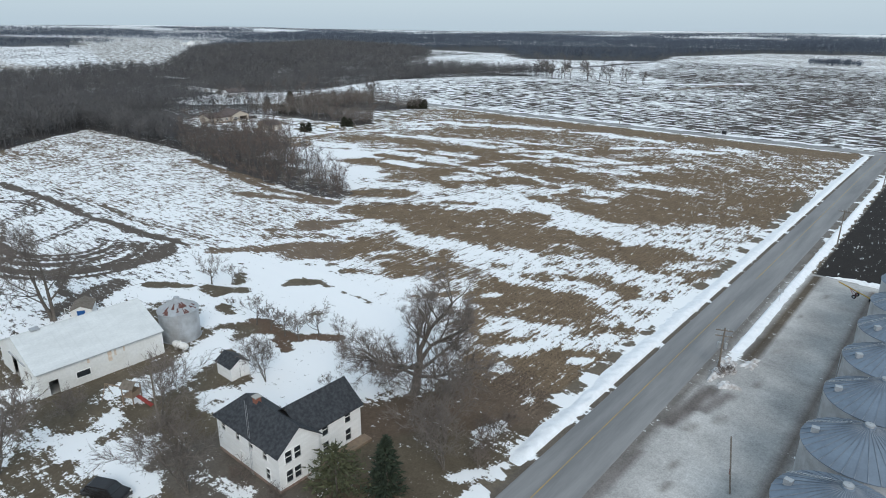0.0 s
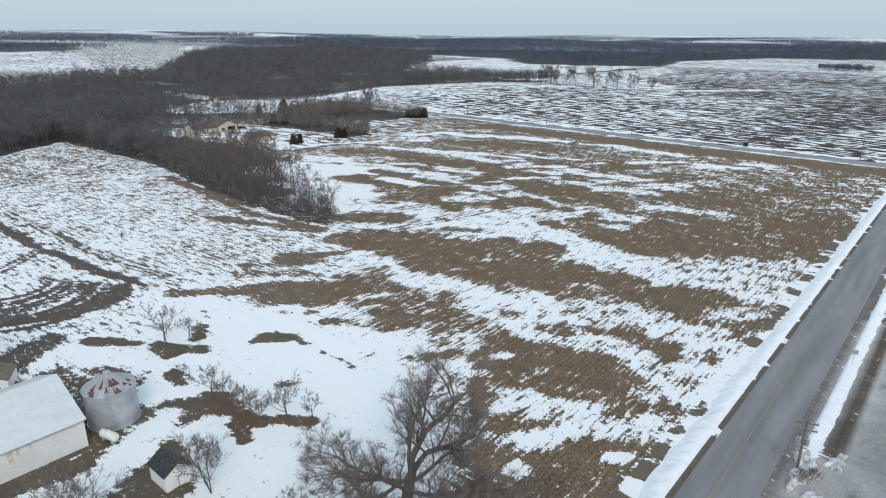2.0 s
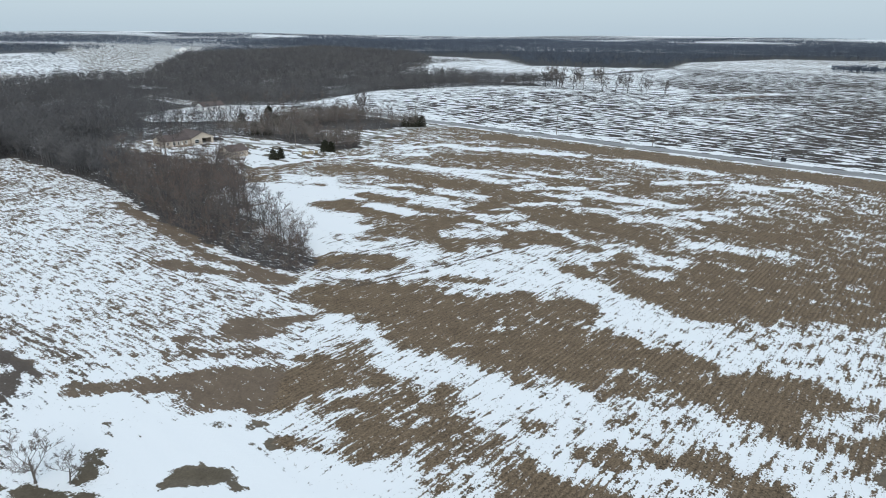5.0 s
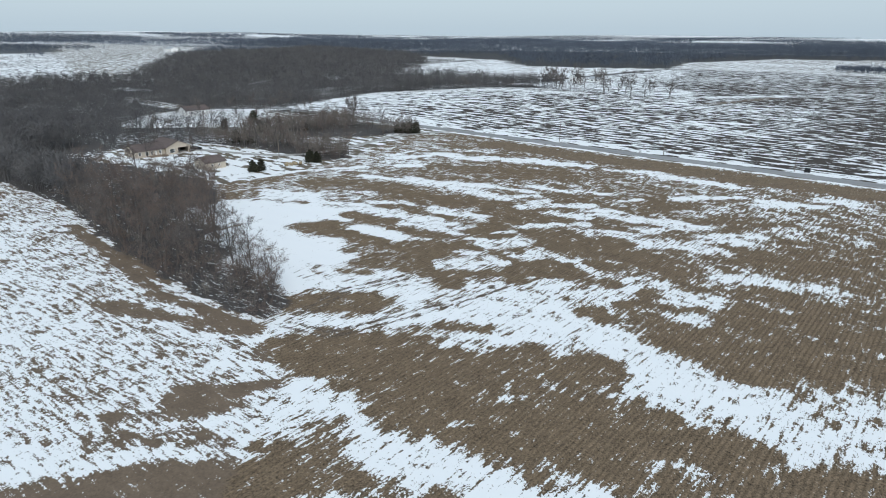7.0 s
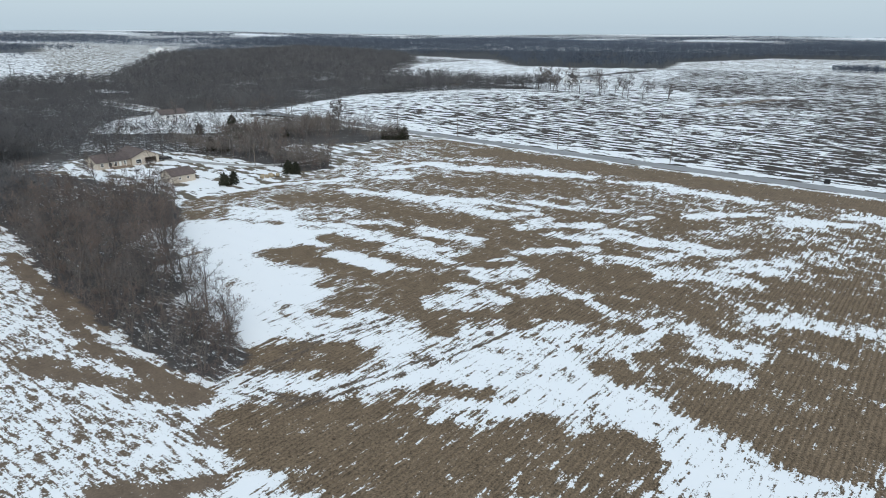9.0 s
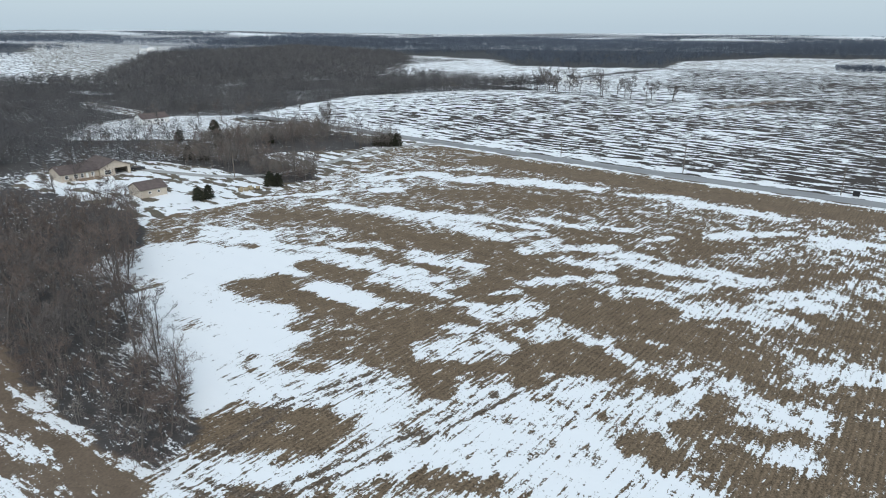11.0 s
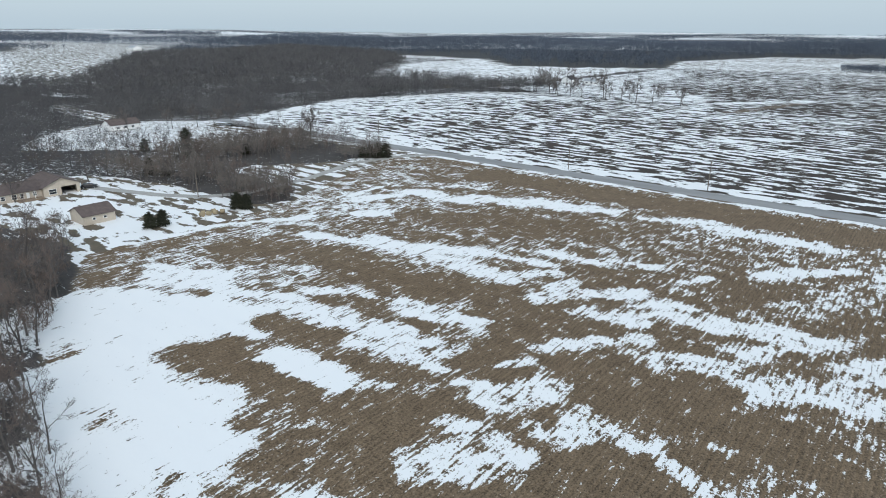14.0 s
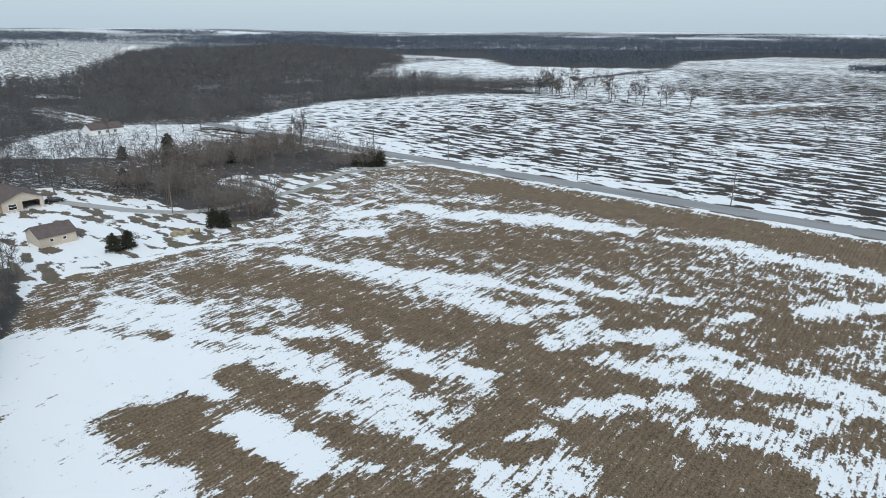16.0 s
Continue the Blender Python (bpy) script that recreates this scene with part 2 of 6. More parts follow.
# ---- helpers of this scene ----
class Solid:
    """Collects vertices and faces for one mesh."""

    def __init__(self):
        self.v, self.f = [], []

    def face(self, *points):
        k = len(self.v)
        self.v += [tuple(p) for p in points]
        self.f.append(tuple(range(k, k + len(points))))

    def box(self, x0, x1, y0, y1, z0, z1):
        k = len(self.v)
        self.v += [(x, y, z) for z in (z0, z1) for x, y in ((x0, y0), (x1, y0), (x1, y1), (x0, y1))]
        self.f += [tuple(k + i for i in q) for q in ((3, 2, 1, 0), (4, 5, 6, 7), (0, 1, 5, 4), (1, 2, 6, 5), (2, 3, 7, 6), (3, 0, 4, 7))]
        return self

    def tube(self, a, b, r0, r1, n=8, caps=True):
        a, b = Vector(a), Vector(b)
        q = (b - a).to_track_quat("Z", "Y")
        k = len(self.v)
        for p, r in ((a, r0), (b, r1)):
            self.v += [tuple(p + q @ Vector((r * math.cos(i * math.tau / n), r * math.sin(i * math.tau / n), 0))) for i in range(n)]
        self.f += [(k + i, k + (i + 1) % n, k + n + (i + 1) % n, k + n + i) for i in range(n)]
        if caps:
            self.f += [tuple(k + n - 1 - i for i in range(n)), tuple(k + n + i for i in range(n))]
        return self

    def lathe(self, profile, n=24):
        """Turns (radius, height) pairs round the z axis."""
        k = len(self.v)
        for r, z in profile:
            self.v += [(r * math.cos(i * math.tau / n), r * math.sin(i * math.tau / n), z) for i in range(n)]
        for j in range(len(profile) - 1):
            self.f += [(k + j * n + i, k + j * n + (i + 1) % n, k + (j + 1) * n + (i + 1) % n, k + (j + 1) * n + i) for i in range(n)]
        return self

    def slab(self, points, thick):
        """A plate over a polygon, thickened downwards."""
        n, k = len(points), len(self.v)
        self.v += [tuple(p) for p in points] + [(x, y, z - thick) for x, y, z in points]
        self.f += [tuple(k + i for i in range(n)), tuple(k + 2 * n - 1 - i for i in range(n))]
        self.f += [(k + i, k + n + i, k + n + (i + 1) % n, k + (i + 1) % n) for i in range(n)]
        return self

    def mesh(self, name, material, smooth=False):
        me = bpy.data.meshes.new(name)
        me.from_pydata(self.v, [], self.f)
        me.materials.append(material)
        if smooth:
            me.polygons.foreach_set("use_smooth", [True] * len(me.polygons))
        me.update()
        return me


def part(name, solid, material, parent=None, label="", at=None, smooth=False):
    ob = new(name, solid if isinstance(solid, bpy.types.Mesh) else solid.mesh(name, material, smooth))
    if parent is not None:
        ob.parent = parent
    if at is not None:
        ob.matrix_basis = at
    return tagged(ob, label) if label else ob


def thing(name, at, label, category, group="", kind=""):
    ob = new(name)
    ob.matrix_basis = at
    return tagged(ob, label, category, group, kind)


def cells(x, y, size, seed):
    """Smooth value noise in 0..1 over arrays of places, features about size metres."""
    table = np.random.RandomState(seed).rand(256, 256)
    u, w = np.asarray(x, float) / size + 1000.3, np.asarray(y, float) / size + 1000.7
    i, j = np.floor(u).astype(int), np.floor(w).astype(int)
    a, b = u - i, w - j
    a, b = a * a * (3 - 2 * a), b * b * (3 - 2 * b)
    t = lambda p, q: table[p % 256, q % 256]
    return (t(i, j) * (1 - a) + t(i + 1, j) * a) * (1 - b) + (t(i, j + 1) * (1 - a) + t(i + 1, j + 1) * a) * b


def inside(x, y, corners):
    """Which places lie in a polygon of (x, y) corners."""
    x, y = np.asarray(x, float), np.asarray(y, float)
    hit = np.zeros(x.shape, bool)
    for (x0, y0), (x1, y1) in zip(corners, corners[1:] + corners[:1]):
        if y0 != y1:
            hit ^= ((y0 > y) != (y1 > y)) & (x < (x1 - x0) * (y - y0) / (y1 - y0) + x0)
    return hit


def ease(v, lo, hi):
    t = np.clip((v - lo) / (hi - lo), 0, 1)
    return t * t * (3 - 2 * t)


def height(x, y):
    """The lie of the land: nearly level by the farm, a low crest north of the far road, ridges far off."""
    x, y = np.asarray(x, float), np.asarray(y, float)
    d = np.hypot(x + 100, y - 150)
    h = 2.5 * ease(y, 340, 470) * ease(-x, 60, 330) - 2.0 * ease(y, 500, 620) * ease(-x, 150, 400)
    h = h - 7.0 * ease(-x, 330, 520) * ease(700 - y, 0, 300)
    h = h + 1.4 * ease(-x, 245, 310) * ease(150 - y, 0, 60)
    h = h + ease(d, 900, 2200) * (10 * (cells(x, y, 700, 5) - 0.35)) + ease(d, 2200, 4500) * 40 * cells(x, y, 1500, 6)
    return h


# ---- the plan: woods and clearings ----
GROVE = [(-246, 125), (-218, 120), (-190, 116.5), (-166, 115), (-148, 115), (-139, 118), (-141, 124), (-160, 131.5), (-185, 138), (-200, 144), (-214, 153), (-230, 162), (-246, 168), (-262, 165), (-270, 150)]
WEST_WOOD = [(-246, 125), (-270, 150), (-262, 165), (-285, 163), (-308, 158), (-328, 172), (-330, 192), (-318, 206), (-340, 250), (-400, 210), (-440, 225), (-470, 252), (-492, 285), (-470, 312), (-430, 330), (-452, 395), (-455, 462), (-420, 478), (-380, 548), (-350, 552), (-365, 572), (-430, 590), (-500, 615), (-560, 622), (-610, 606), (-740, 845), (-1000, 1050), (-1430, 1180), (-1280, 905), (-1200, 670), (-1010, 545), (-780, 388), (-830, 340), (-700, 60), (-520, -40), (-300, -60), (-288, 76), (-305, 98), (-320, 120), (-277, 123)]
STRIP = [(-318, 206), (-285, 216), (-262, 217), (-247, 216), (-241, 221), (-240, 228), (-250, 236), (-285, 240), (-292, 250), (-281, 263), (-264, 287), (-262, 295), (-275, 301), (-330, 303), (-345, 285), (-335, 252)]
CLEARINGS = [[(-580, 290), (-500, 292), (-520, 310), (-620, 312)], [(-700, 330), (-650, 345), (-660, 360), (-730, 350)]]
NORTH_WOOD = [(-590, 885), (-500, 910), (-400, 975), (-455, 1180), (-375, 1460), (-200, 1500), (300, 1480), (300, 2600), (-1800, 2600), (-2600, 1900), (-1700, 1060), (-1430, 1180), (-1000, 1060), (-730, 1040)]


def in_wood(x, y):
    w = inside(x, y, GROVE) | inside(x, y, WEST_WOOD) | inside(x, y, STRIP) | inside(x, y, NORTH_WOOD)
    for c in CLEARINGS:
        w &= ~inside(x, y, c)
    return w


# ---- ground: one sheet to the horizon ----
def spread(lo, hi, step, far_lo, far_hi, growth):
    line = list(np.arange(lo, hi + step / 2, step))
    s = step
    while line[-1] < far_hi:
        s *= growth
        line.append(line[-1] + s)
    s = step
    while line[0] > far_lo:
        s *= growth
        line.insert(0, line[0] - s)
    return np.array(line)


GX, GY = spread(-318, 2, 0.8, -4700, 1500, 1.04), spread(12, 330, 0.8, -400, 4700, 1.04)
PX, PY = np.meshgrid(GX, GY)
SNOWY = np.full(PX.shape, 0.47) + 0.35 * (cells(PX, PY * 2.5, 130, 8) - 0.5)
SOIL = np.empty(PX.shape + (3,))
SOIL[:] = (0.17, 0.14, 0.105)
ROWS_AT, BAND_AT = np.zeros(PX.shape), np.ones(PX.shape)


def window(x0, x1, y0, y1):
    return np.s_[max(np.searchsorted(GY, y0), 0):np.searchsorted(GY, y1) + 1, max(np.searchsorted(GX, x0), 0):np.searchsorted(GX, x1) + 1]


def capsule(x0, y0, x1, y1, w, soft):
    """How far places lie inside a stroke of half-width w, 0..1 with a soft rim."""
    s = window(min(x0, x1) - w - soft, max(x0, x1) + w + soft, min(y0, y1) - w - soft, max(y0, y1) + w + soft)
    x, y = PX[s], PY[s]
    dx, dy = x1 - x0, y1 - y0
    t = np.clip(((x - x0) * dx + (y - y0) * dy) / (dx * dx + dy * dy + 1e-9), 0, 1)
    d = np.hypot(x - x0 - t * dx, y - y0 - t * dy)
    if w > 0.9:
        d = d + min(w, 4) * (1.1 * (cells(x, y, 6, 41) - 0.5) + 0.9 * (cells(x, y * 0.4, 2.2, 42) - 0.5))
    return s, 1 - ease(d, w - soft * 0.6, w + soft)


def drift(x0, y0, x1, y1, w, level=None):
    """Lying snow along a stroke: deep and whole on the pasture and in the lee of the grove, thin on the stubble."""
    if level is None:
        level = 0.98 if y0 + y1 < 160 else 1.15 if x0 + x1 < -300 and 240 < y0 + y1 < 340 else 0.86
    s, k = capsule(x0, y0, x1, y1, w * 0.72, max(0.9, w * 0.7))
    SNOWY[s] = np.maximum(SNOWY[s], SNOWY[s] + (level - SNOWY[s]) * k)


def bare(x0, y0, x1, y1, w, colour=None, level=0.08):
    """Ground that has thawed along a stroke, in a colour of its own if given."""
    s, k = capsule(x0, y0, x1, y1, w, max(0.6, w * 0.4))
    SNOWY[s] += (level - SNOWY[s]) * k
    if colour:
        SOIL[s] += (np.array(colour) - SOIL[s]) * k[..., None]


def thaw(x0, y0, x1, y1, w):
    """Stubble that has come through the snow along a stroke."""
    s, k = capsule(x0, y0, x1, y1, w * 0.9, max(0.9, w * 0.8))
    SNOWY[s] += (0.0 - SNOWY[s]) * k * 0.9


def region(mask, snow=None, soil=None, rows=None, band=None):
    if snow is not None:
        SNOWY[mask] = snow[mask] if isinstance(snow, np.ndarray) else snow
    if soil is not None:
        SOIL[mask] = soil
    if rows is not None:
        ROWS_AT[mask] = rows
    if band is not None:
        BAND_AT[mask] = band


STUBBLE, GRASS, LOAM, MUD, LITTER, GRAVEL = (0.2, 0.144, 0.094), (0.135, 0.11, 0.078), (0.068, 0.055, 0.047), (0.12, 0.098, 0.082), (0.088, 0.08, 0.076), (0.5, 0.49, 0.475)
SOUTH_FIELD = [(-36.5, 62), (-36.5, 309), (-250, 307), (-262, 293), (-250, 250), (-238, 226), (-236, 195), (-238, 168), (-214, 153), (-185, 138), (-141, 124), (-139, 117), (-118, 105), (-100, 82), (-80, 74), (-64, 72), (-48, 64)]
WEST_FIELD = [(-246, 125), (-190, 116), (-139, 117), (-118, 105), (-100, 82), (-116, 66), (-135, 67), (-170, 68), (-215, 66), (-262, 60), (-290, 78), (-320, 120), (-277, 123)]
wob_x, wob_y = 2.5 * (cells(PX, PY, 5, 21) - 0.5), 2.5 * (cells(PX, PY, 5, 22) - 0.5)
QX, QY = PX + wob_x, PY + wob_y
lean_x, lean_y = PX + 5 * (cells(PX, PY, 11, 23) - 0.5), PY + 4 * (cells(PX, PY, 9, 24) - 0.5)
blotch = 0.45 * cells(lean_x * 0.7, lean_y, 5.5, 25) + 0.35 * cells(lean_x * 0.8, lean_y, 2.6, 26) + 0.2 * cells(lean_x, lean_y, 17, 27)
patchy = cells(PX + 0.35 * PY, PY, 9, 11) * 0.6 + cells(PX * 0.4, PY, 5, 12) * 0.4
north = (PY > 318) & (PX < 60) & (PY < 1480)
region(north, 0.35 + 0.16 * (cells(PX * 0.25, PY, 22, 14) - 0.5) + 0.3 * (cells(PX, PY, 70, 16) - 0.5) + 0.34 * ease(-PX, 210, 420) * ease(640 - PY, 0, 120), LOAM, 0.0, 1.0)
region(north & (PY > 985), 0.6 + 0.35 * (cells(PX * 0.4, PY, 90, 15) - 0.5), (0.16, 0.13, 0.1))
region(inside(PX, PY, [(-345, 560), (-232, 545), (-225, 600), (-310, 690), (-330, 860), (-395, 985), (-403, 700), (-390, 590)]), 0.66, LOAM)
region(inside(PX, PY, [(-600, 625), (-520, 640), (-410, 640), (-410, 985), (-500, 910), (-590, 885), (-730, 1040), (-735, 850)]), 0.76, (0.17, 0.14, 0.11), 0.0, 1.0)
region(inside(QX, QY, SOUTH_FIELD), 0.26 + 1.0 * (blotch - 0.5), STUBBLE, 1.0, 0.0)
region(inside(QX, QY, WEST_FIELD), 0.65 + 0.3 * (patchy - 0.5) + 0.3 * (blotch - 0.5) - 0.14 * ease(-PX, 215, 265) * (1 - ease(-PX, 300, 330)), (0.19, 0.14, 0.1), 0.0, 0.5)
farm = (PX > -125) & (PX < -34) & (PY < 66) & ~inside(QX, QY, SOUTH_FIELD)
region(farm, 0.27 + 0.3 * (cells(PX, PY, 7, 51) - 0.4), GRASS, 0.0, 0.3)
region((PX <= -112) & (PX > -330) & (PY < 68) & ~inside(QX, QY, WEST_FIELD), 0.72 + 0.2 * (patchy - 0.5), MUD, 0.0, 0.5)
region(in_wood(QX, QY), -0.2 + 0.6 * cells(PX, PY, 26, 17), LITTER, 0.0, 0.5)
region(inside(PX, PY, [(-340, 252), (-400, 213), (-440, 227), (-470, 254), (-490, 285), (-470, 310), (-430, 328), (-412, 305), (-346, 288)]), 0.66, (0.17, 0.135, 0.1), 0.0, 0.5)
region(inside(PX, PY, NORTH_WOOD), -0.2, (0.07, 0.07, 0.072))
# beyond 1750 m: blue-grey soil, snow in belts, whiter from 3 km on
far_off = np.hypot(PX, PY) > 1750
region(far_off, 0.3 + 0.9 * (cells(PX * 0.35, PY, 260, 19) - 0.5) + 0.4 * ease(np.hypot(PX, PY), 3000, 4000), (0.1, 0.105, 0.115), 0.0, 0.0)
region((PX > -20) & (PY > 144) & (PY < 306), 0.04, (0.028, 0.024, 0.022), 0.0, 0.0)
region((QX > -27.5) & (PY > 20) & (PY < 144), -0.25, GRAVEL, 0.0, 0.5)
# fields west, behind the ridge lines
region(inside(PX, PY, [(-820, 352), (-783, 388), (-1012, 543), (-1210, 673), (-1324, 730), (-1697, 1050), (-2400, 900), (-1530, 585)]), 0.46, (0.19, 0.165, 0.13), 0.0, 1.0)

# drifts on the stubble and round the farmstead
drift(-132, 119, -117, 141, 8.1)
drift(-117, 141, -96, 149, 9.9)
drift(-105, 133, -87, 143, 7.0)
drift(-94, 145, -76, 143, 6.9)
drift(-76, 142, -58, 140, 6.8)
drift(-59, 143, -44, 146, 6.6)
drift(-46, 155, -36, 154, 8.0)
drift(-53, 156, -40, 166, 4.4)
drift(-115, 107, -105, 108, 4.4)
drift(-101, 105, -91, 104, 4.1)
drift(-93, 107, -82, 108, 5.6)
drift(-81, 106, -70, 113, 5.0)
drift(-75, 101, -66, 100, 2.5)
drift(-64, 100, -56, 102, 2.9)
drift(-67, 108, -57, 114, 5.4)
drift(-61, 118, -48, 118, 4.3)
drift(-56, 105, -48, 104, 3.1)
drift(-47, 101, -43, 99, 1.6)
drift(-41, 96, -37, 97, 2.6)
drift(-44, 116, -36, 115, 5.0)
drift(-40, 104, -35, 107, 3.0)
drift(-44, 129, -38, 134, 3.6)
drift(-41, 141, -35, 146, 4.1)
drift(-80, 84, -73, 84, 2.0)
drift(-72, 85, -70, 91, 1.5)
drift(-71, 82, -63, 84, 1.6)
drift(-57, 81, -49, 85, 1.9)
drift(-65, 89, -63, 91, 0.9)
drift(-124, 93, -112, 100, 5.1)
drift(-119, 84, -108, 93, 2.3)
drift(-97, 92, -93, 98, 1.5)
drift(-55, 80, -46, 85, 3.2)
drift(-49, 74, -46, 80, 1.7)
drift(-43, 82, -38, 88, 2.3)
drift(-47, 69, -42, 68, 1.4)
drift(-40, 78, -39, 79, 1.3)
drift(-41, 98, -37, 99, 2.6)
drift(-108, 77, -93, 85, 5.1)
drift(-123, 69, -81, 79, 7.5)
drift(-90, 59, -74, 73, 9.3)
drift(-113, 46, -102, 52, 1.6)
drift(-117, 64, -97, 69, 3.3)
drift(-107, 60, -75, 74, 10.9)
drift(-95, 56, -64, 67, 8.5)
drift(-72, 50, -53, 55, 4.8)
drift(-113, 63, -94, 72, 4.1)
drift(-121, 42, -107, 52, 3.2)
drift(-134, 120, -122, 128, 3.7)
drift(-125, 130, -109, 148, 4.9)
drift(-112, 147, -100, 149, 4.6)
drift(-99, 148, -85, 150, 5.6)
drift(-102, 154, -93, 153, 2.7)
drift(-88, 140, -82, 142, 3.4)
drift(-81, 144, -70, 148, 6.3)
drift(-69, 147, -61, 153, 4.0)
drift(-106, 137, -96, 136, 2.7)
drift(-115, 129, -109, 129, 1.4)
drift(-182, 139, -146, 129, 3.3)
drift(-188, 153, -163, 147, 5.3)
drift(-158, 137, -138, 135, 5.1)
drift(-205, 150, -187, 165, 11.3)
drift(-140, 134, -134, 139, 4.1)
drift(-140, 145, -130, 148, 4.0)
drift(-126, 136, -123, 146, 2.4)
drift(-211, 157, -181, 171, 6.3)
drift(-213, 170, -197, 177, 3.6)
drift(-167, 163, -157, 167, 3.3)
drift(-180, 178, -163, 180, 4.6)
drift(-160, 177, -148, 182, 3.7)
drift(-163, 192, -146, 194, 3.0)
drift(-134, 160, -122, 165, 3.8)
drift(-137, 169, -128, 169, 2.3)
drift(-135, 175, -129, 184, 3.0)
drift(-124, 174, -111, 183, 3.6)
drift(-111, 179, -104, 176, 1.6)
drift(-116, 159, -109, 166, 3.3)
drift(-108, 164, -100, 165, 4.0)
drift(-98, 164, -94, 178, 1.7)
drift(-88, 174, -82, 177, 4.2)
drift(-85, 166, -80, 166, 3.3)
drift(-84, 190, -79, 194, 3.4)
drift(-76, 195, -72, 194, 3.4)
drift(-68, 197, -65, 197, 3.7)
drift(-110, 205, -102, 202, 2.7)
drift(-109, 226, -101, 222, 2.3)
drift(-100, 204, -92, 207, 3.1)
drift(-127, 223, -109, 221, 3.1)
drift(-95, 217, -86, 225, 3.5)
drift(-110, 258, -102, 265, 2.9)
drift(-94, 265, -81, 269, 3.1)
drift(-82, 278, -74, 282, 2.9)
drift(-150, 210, -137, 220, 2.0)
drift(-226, 242, -219, 252, 3.9)
drift(-220, 258, -200, 261, 5.3)
drift(-201, 263, -178, 275, 4.9)
drift(-177, 272, -160, 277, 3.5)
drift(-151, 276, -137, 282, 2.3)
drift(-134, 279, -106, 279, 3.6)
drift(-216, 230, -202, 242, 2.3)
drift(-212, 208, -194, 214, 3.0)
drift(-196, 216, -180, 217, 3.0)
drift(-184, 217, -169, 226, 3.8)
drift(-177, 216, -157, 215, 3.5)
drift(-165, 226, -153, 228, 1.8)
drift(-157, 235, -145, 236, 2.4)
drift(-146, 239, -135, 241, 2.5)
drift(-159, 217, -151, 224, 2.2)
drift(-152, 209, -145, 211, 2.2)
drift(-147, 217, -145, 222, 2.3)
drift(-141, 219, -131, 226, 1.9)
drift(-138, 212, -134, 211, 2.1)
drift(-177, 178, -165, 180, 3.6)
drift(-166, 175, -159, 177, 1.5)
drift(-183, 186, -176, 191, 2.1)
drift(-173, 191, -166, 194, 1.7)
drift(-167, 195, -157, 192, 1.5)
drift(-158, 193, -146, 196, 2.2)
drift(-163, 183, -157, 184, 2.6)
drift(-156, 177, -152, 179, 2.1)
drift(-153, 182, -145, 185, 2.5)
drift(-147, 177, -143, 179, 1.1)
drift(-131, 213, -127, 212, 2.3)
drift(-127, 216, -122, 222, 3.1)
drift(-121, 219, -113, 219, 2.5)
drift(-136, 195, -132, 199, 3.0)
drift(-131, 201, -125, 207, 2.1)
drift(-110, 214, -107, 216, 3.5)
drift(-105, 220, -102, 221, 3.1)
drift(-138, 185, -135, 189, 1.4)
drift(-139, 176, -135, 179, 2.4)
drift(-132, 179, -129, 184, 2.6)
drift(-143, 172, -139, 174, 1.9)
drift(-120, 199, -115, 205, 2.1)
drift(-110, 204, -109, 211, 0.9)
drift(-104, 205, -101, 208, 2.1)
drift(-116, 249, -111, 259, 3.2)
drift(-107, 260, -105, 262, 3.8)
drift(-127, 237, -124, 242, 1.8)
drift(-171, 165, -158, 167, 2.9)
drift(-158, 165, -147, 166, 1.8)
drift(-194, 169, -174, 168, 3.5)
drift(-207, 164, -191, 167, 2.5)
drift(-207, 154, -186, 158, 4.1)
drift(-187, 145, -174, 149, 5.7)
drift(-174, 153, -163, 154, 1.5)
drift(-217, 173, -202, 179, 3.0)
drift(-238, 177, -235, 198, 1.9)
drift(-236, 198, -223, 219, 1.7)
drift(-196, 175, -181, 182, 1.8)
drift(-231, 242, -232, 257, 1.2)
drift(-122, 180, -113, 181, 3.9)
drift(-133, 176, -129, 184, 3.4)
drift(-134, 158, -124, 168, 3.2)
drift(-113, 164, -105, 163, 2.8)
drift(-106, 162, -100, 165, 3.1)
drift(-117, 159, -113, 161, 1.7)
drift(-96, 178, -92, 179, 3.8)
drift(-96, 167, -94, 169, 1.9)
drift(-106, 185, -104, 189, 1.5)
drift(-87, 174, -86, 178, 1.8)
drift(-84, 192, -83, 193, 1.9)
drift(-100, 208, -89, 209, 2.7)
drift(-105, 198, -102, 209, 1.7)
drift(-106, 221, -100, 224, 3.4)
drift(-95, 214, -87, 218, 2.8)
drift(-136, 195, -132, 199, 2.3)
drift(-137, 208, -125, 207, 2.5)
drift(-127, 220, -108, 221, 4.3)
drift(-121, 200, -114, 204, 2.9)
drift(-139, 221, -132, 226, 2.6)
drift(-94, 260, -89, 264, 4.4)
drift(-166, 164, -157, 169, 4.2)
drift(-177, 178, -164, 178, 2.9)
drift(-165, 181, -151, 179, 2.9)
drift(-151, 165, -144, 171, 2.9)

# snow in the yard, on the clearings and banks
drift(-78, 19, -64, 23, 3.4)
drift(-77, 25, -74, 19, 2.6)
drift(-65, 22, -62, 27, 2.9)
drift(-84, 29, -80, 39, 2.3)
drift(-82, 38, -90, 50, 3.9)
drift(-90, 50, -84, 60, 7.8)
drift(-80, 47, -66, 52, 4.7)
drift(-70, 35, -66, 43, 3.4)
drift(-68, 45, -55, 52, 5.2)
drift(-93, 18, -90, 24, 2.0)
drift(-70, 58, -56, 60, 6.5)
drift(-300, 172, -262, 190, 9.0)
drift(-312, 180, -296, 200, 6.0)
drift(-262, 186, -246, 180, 6.0)
drift(-292, 204, -262, 214, 2.6)
drift(-258, 200, -250, 210, 2.6)
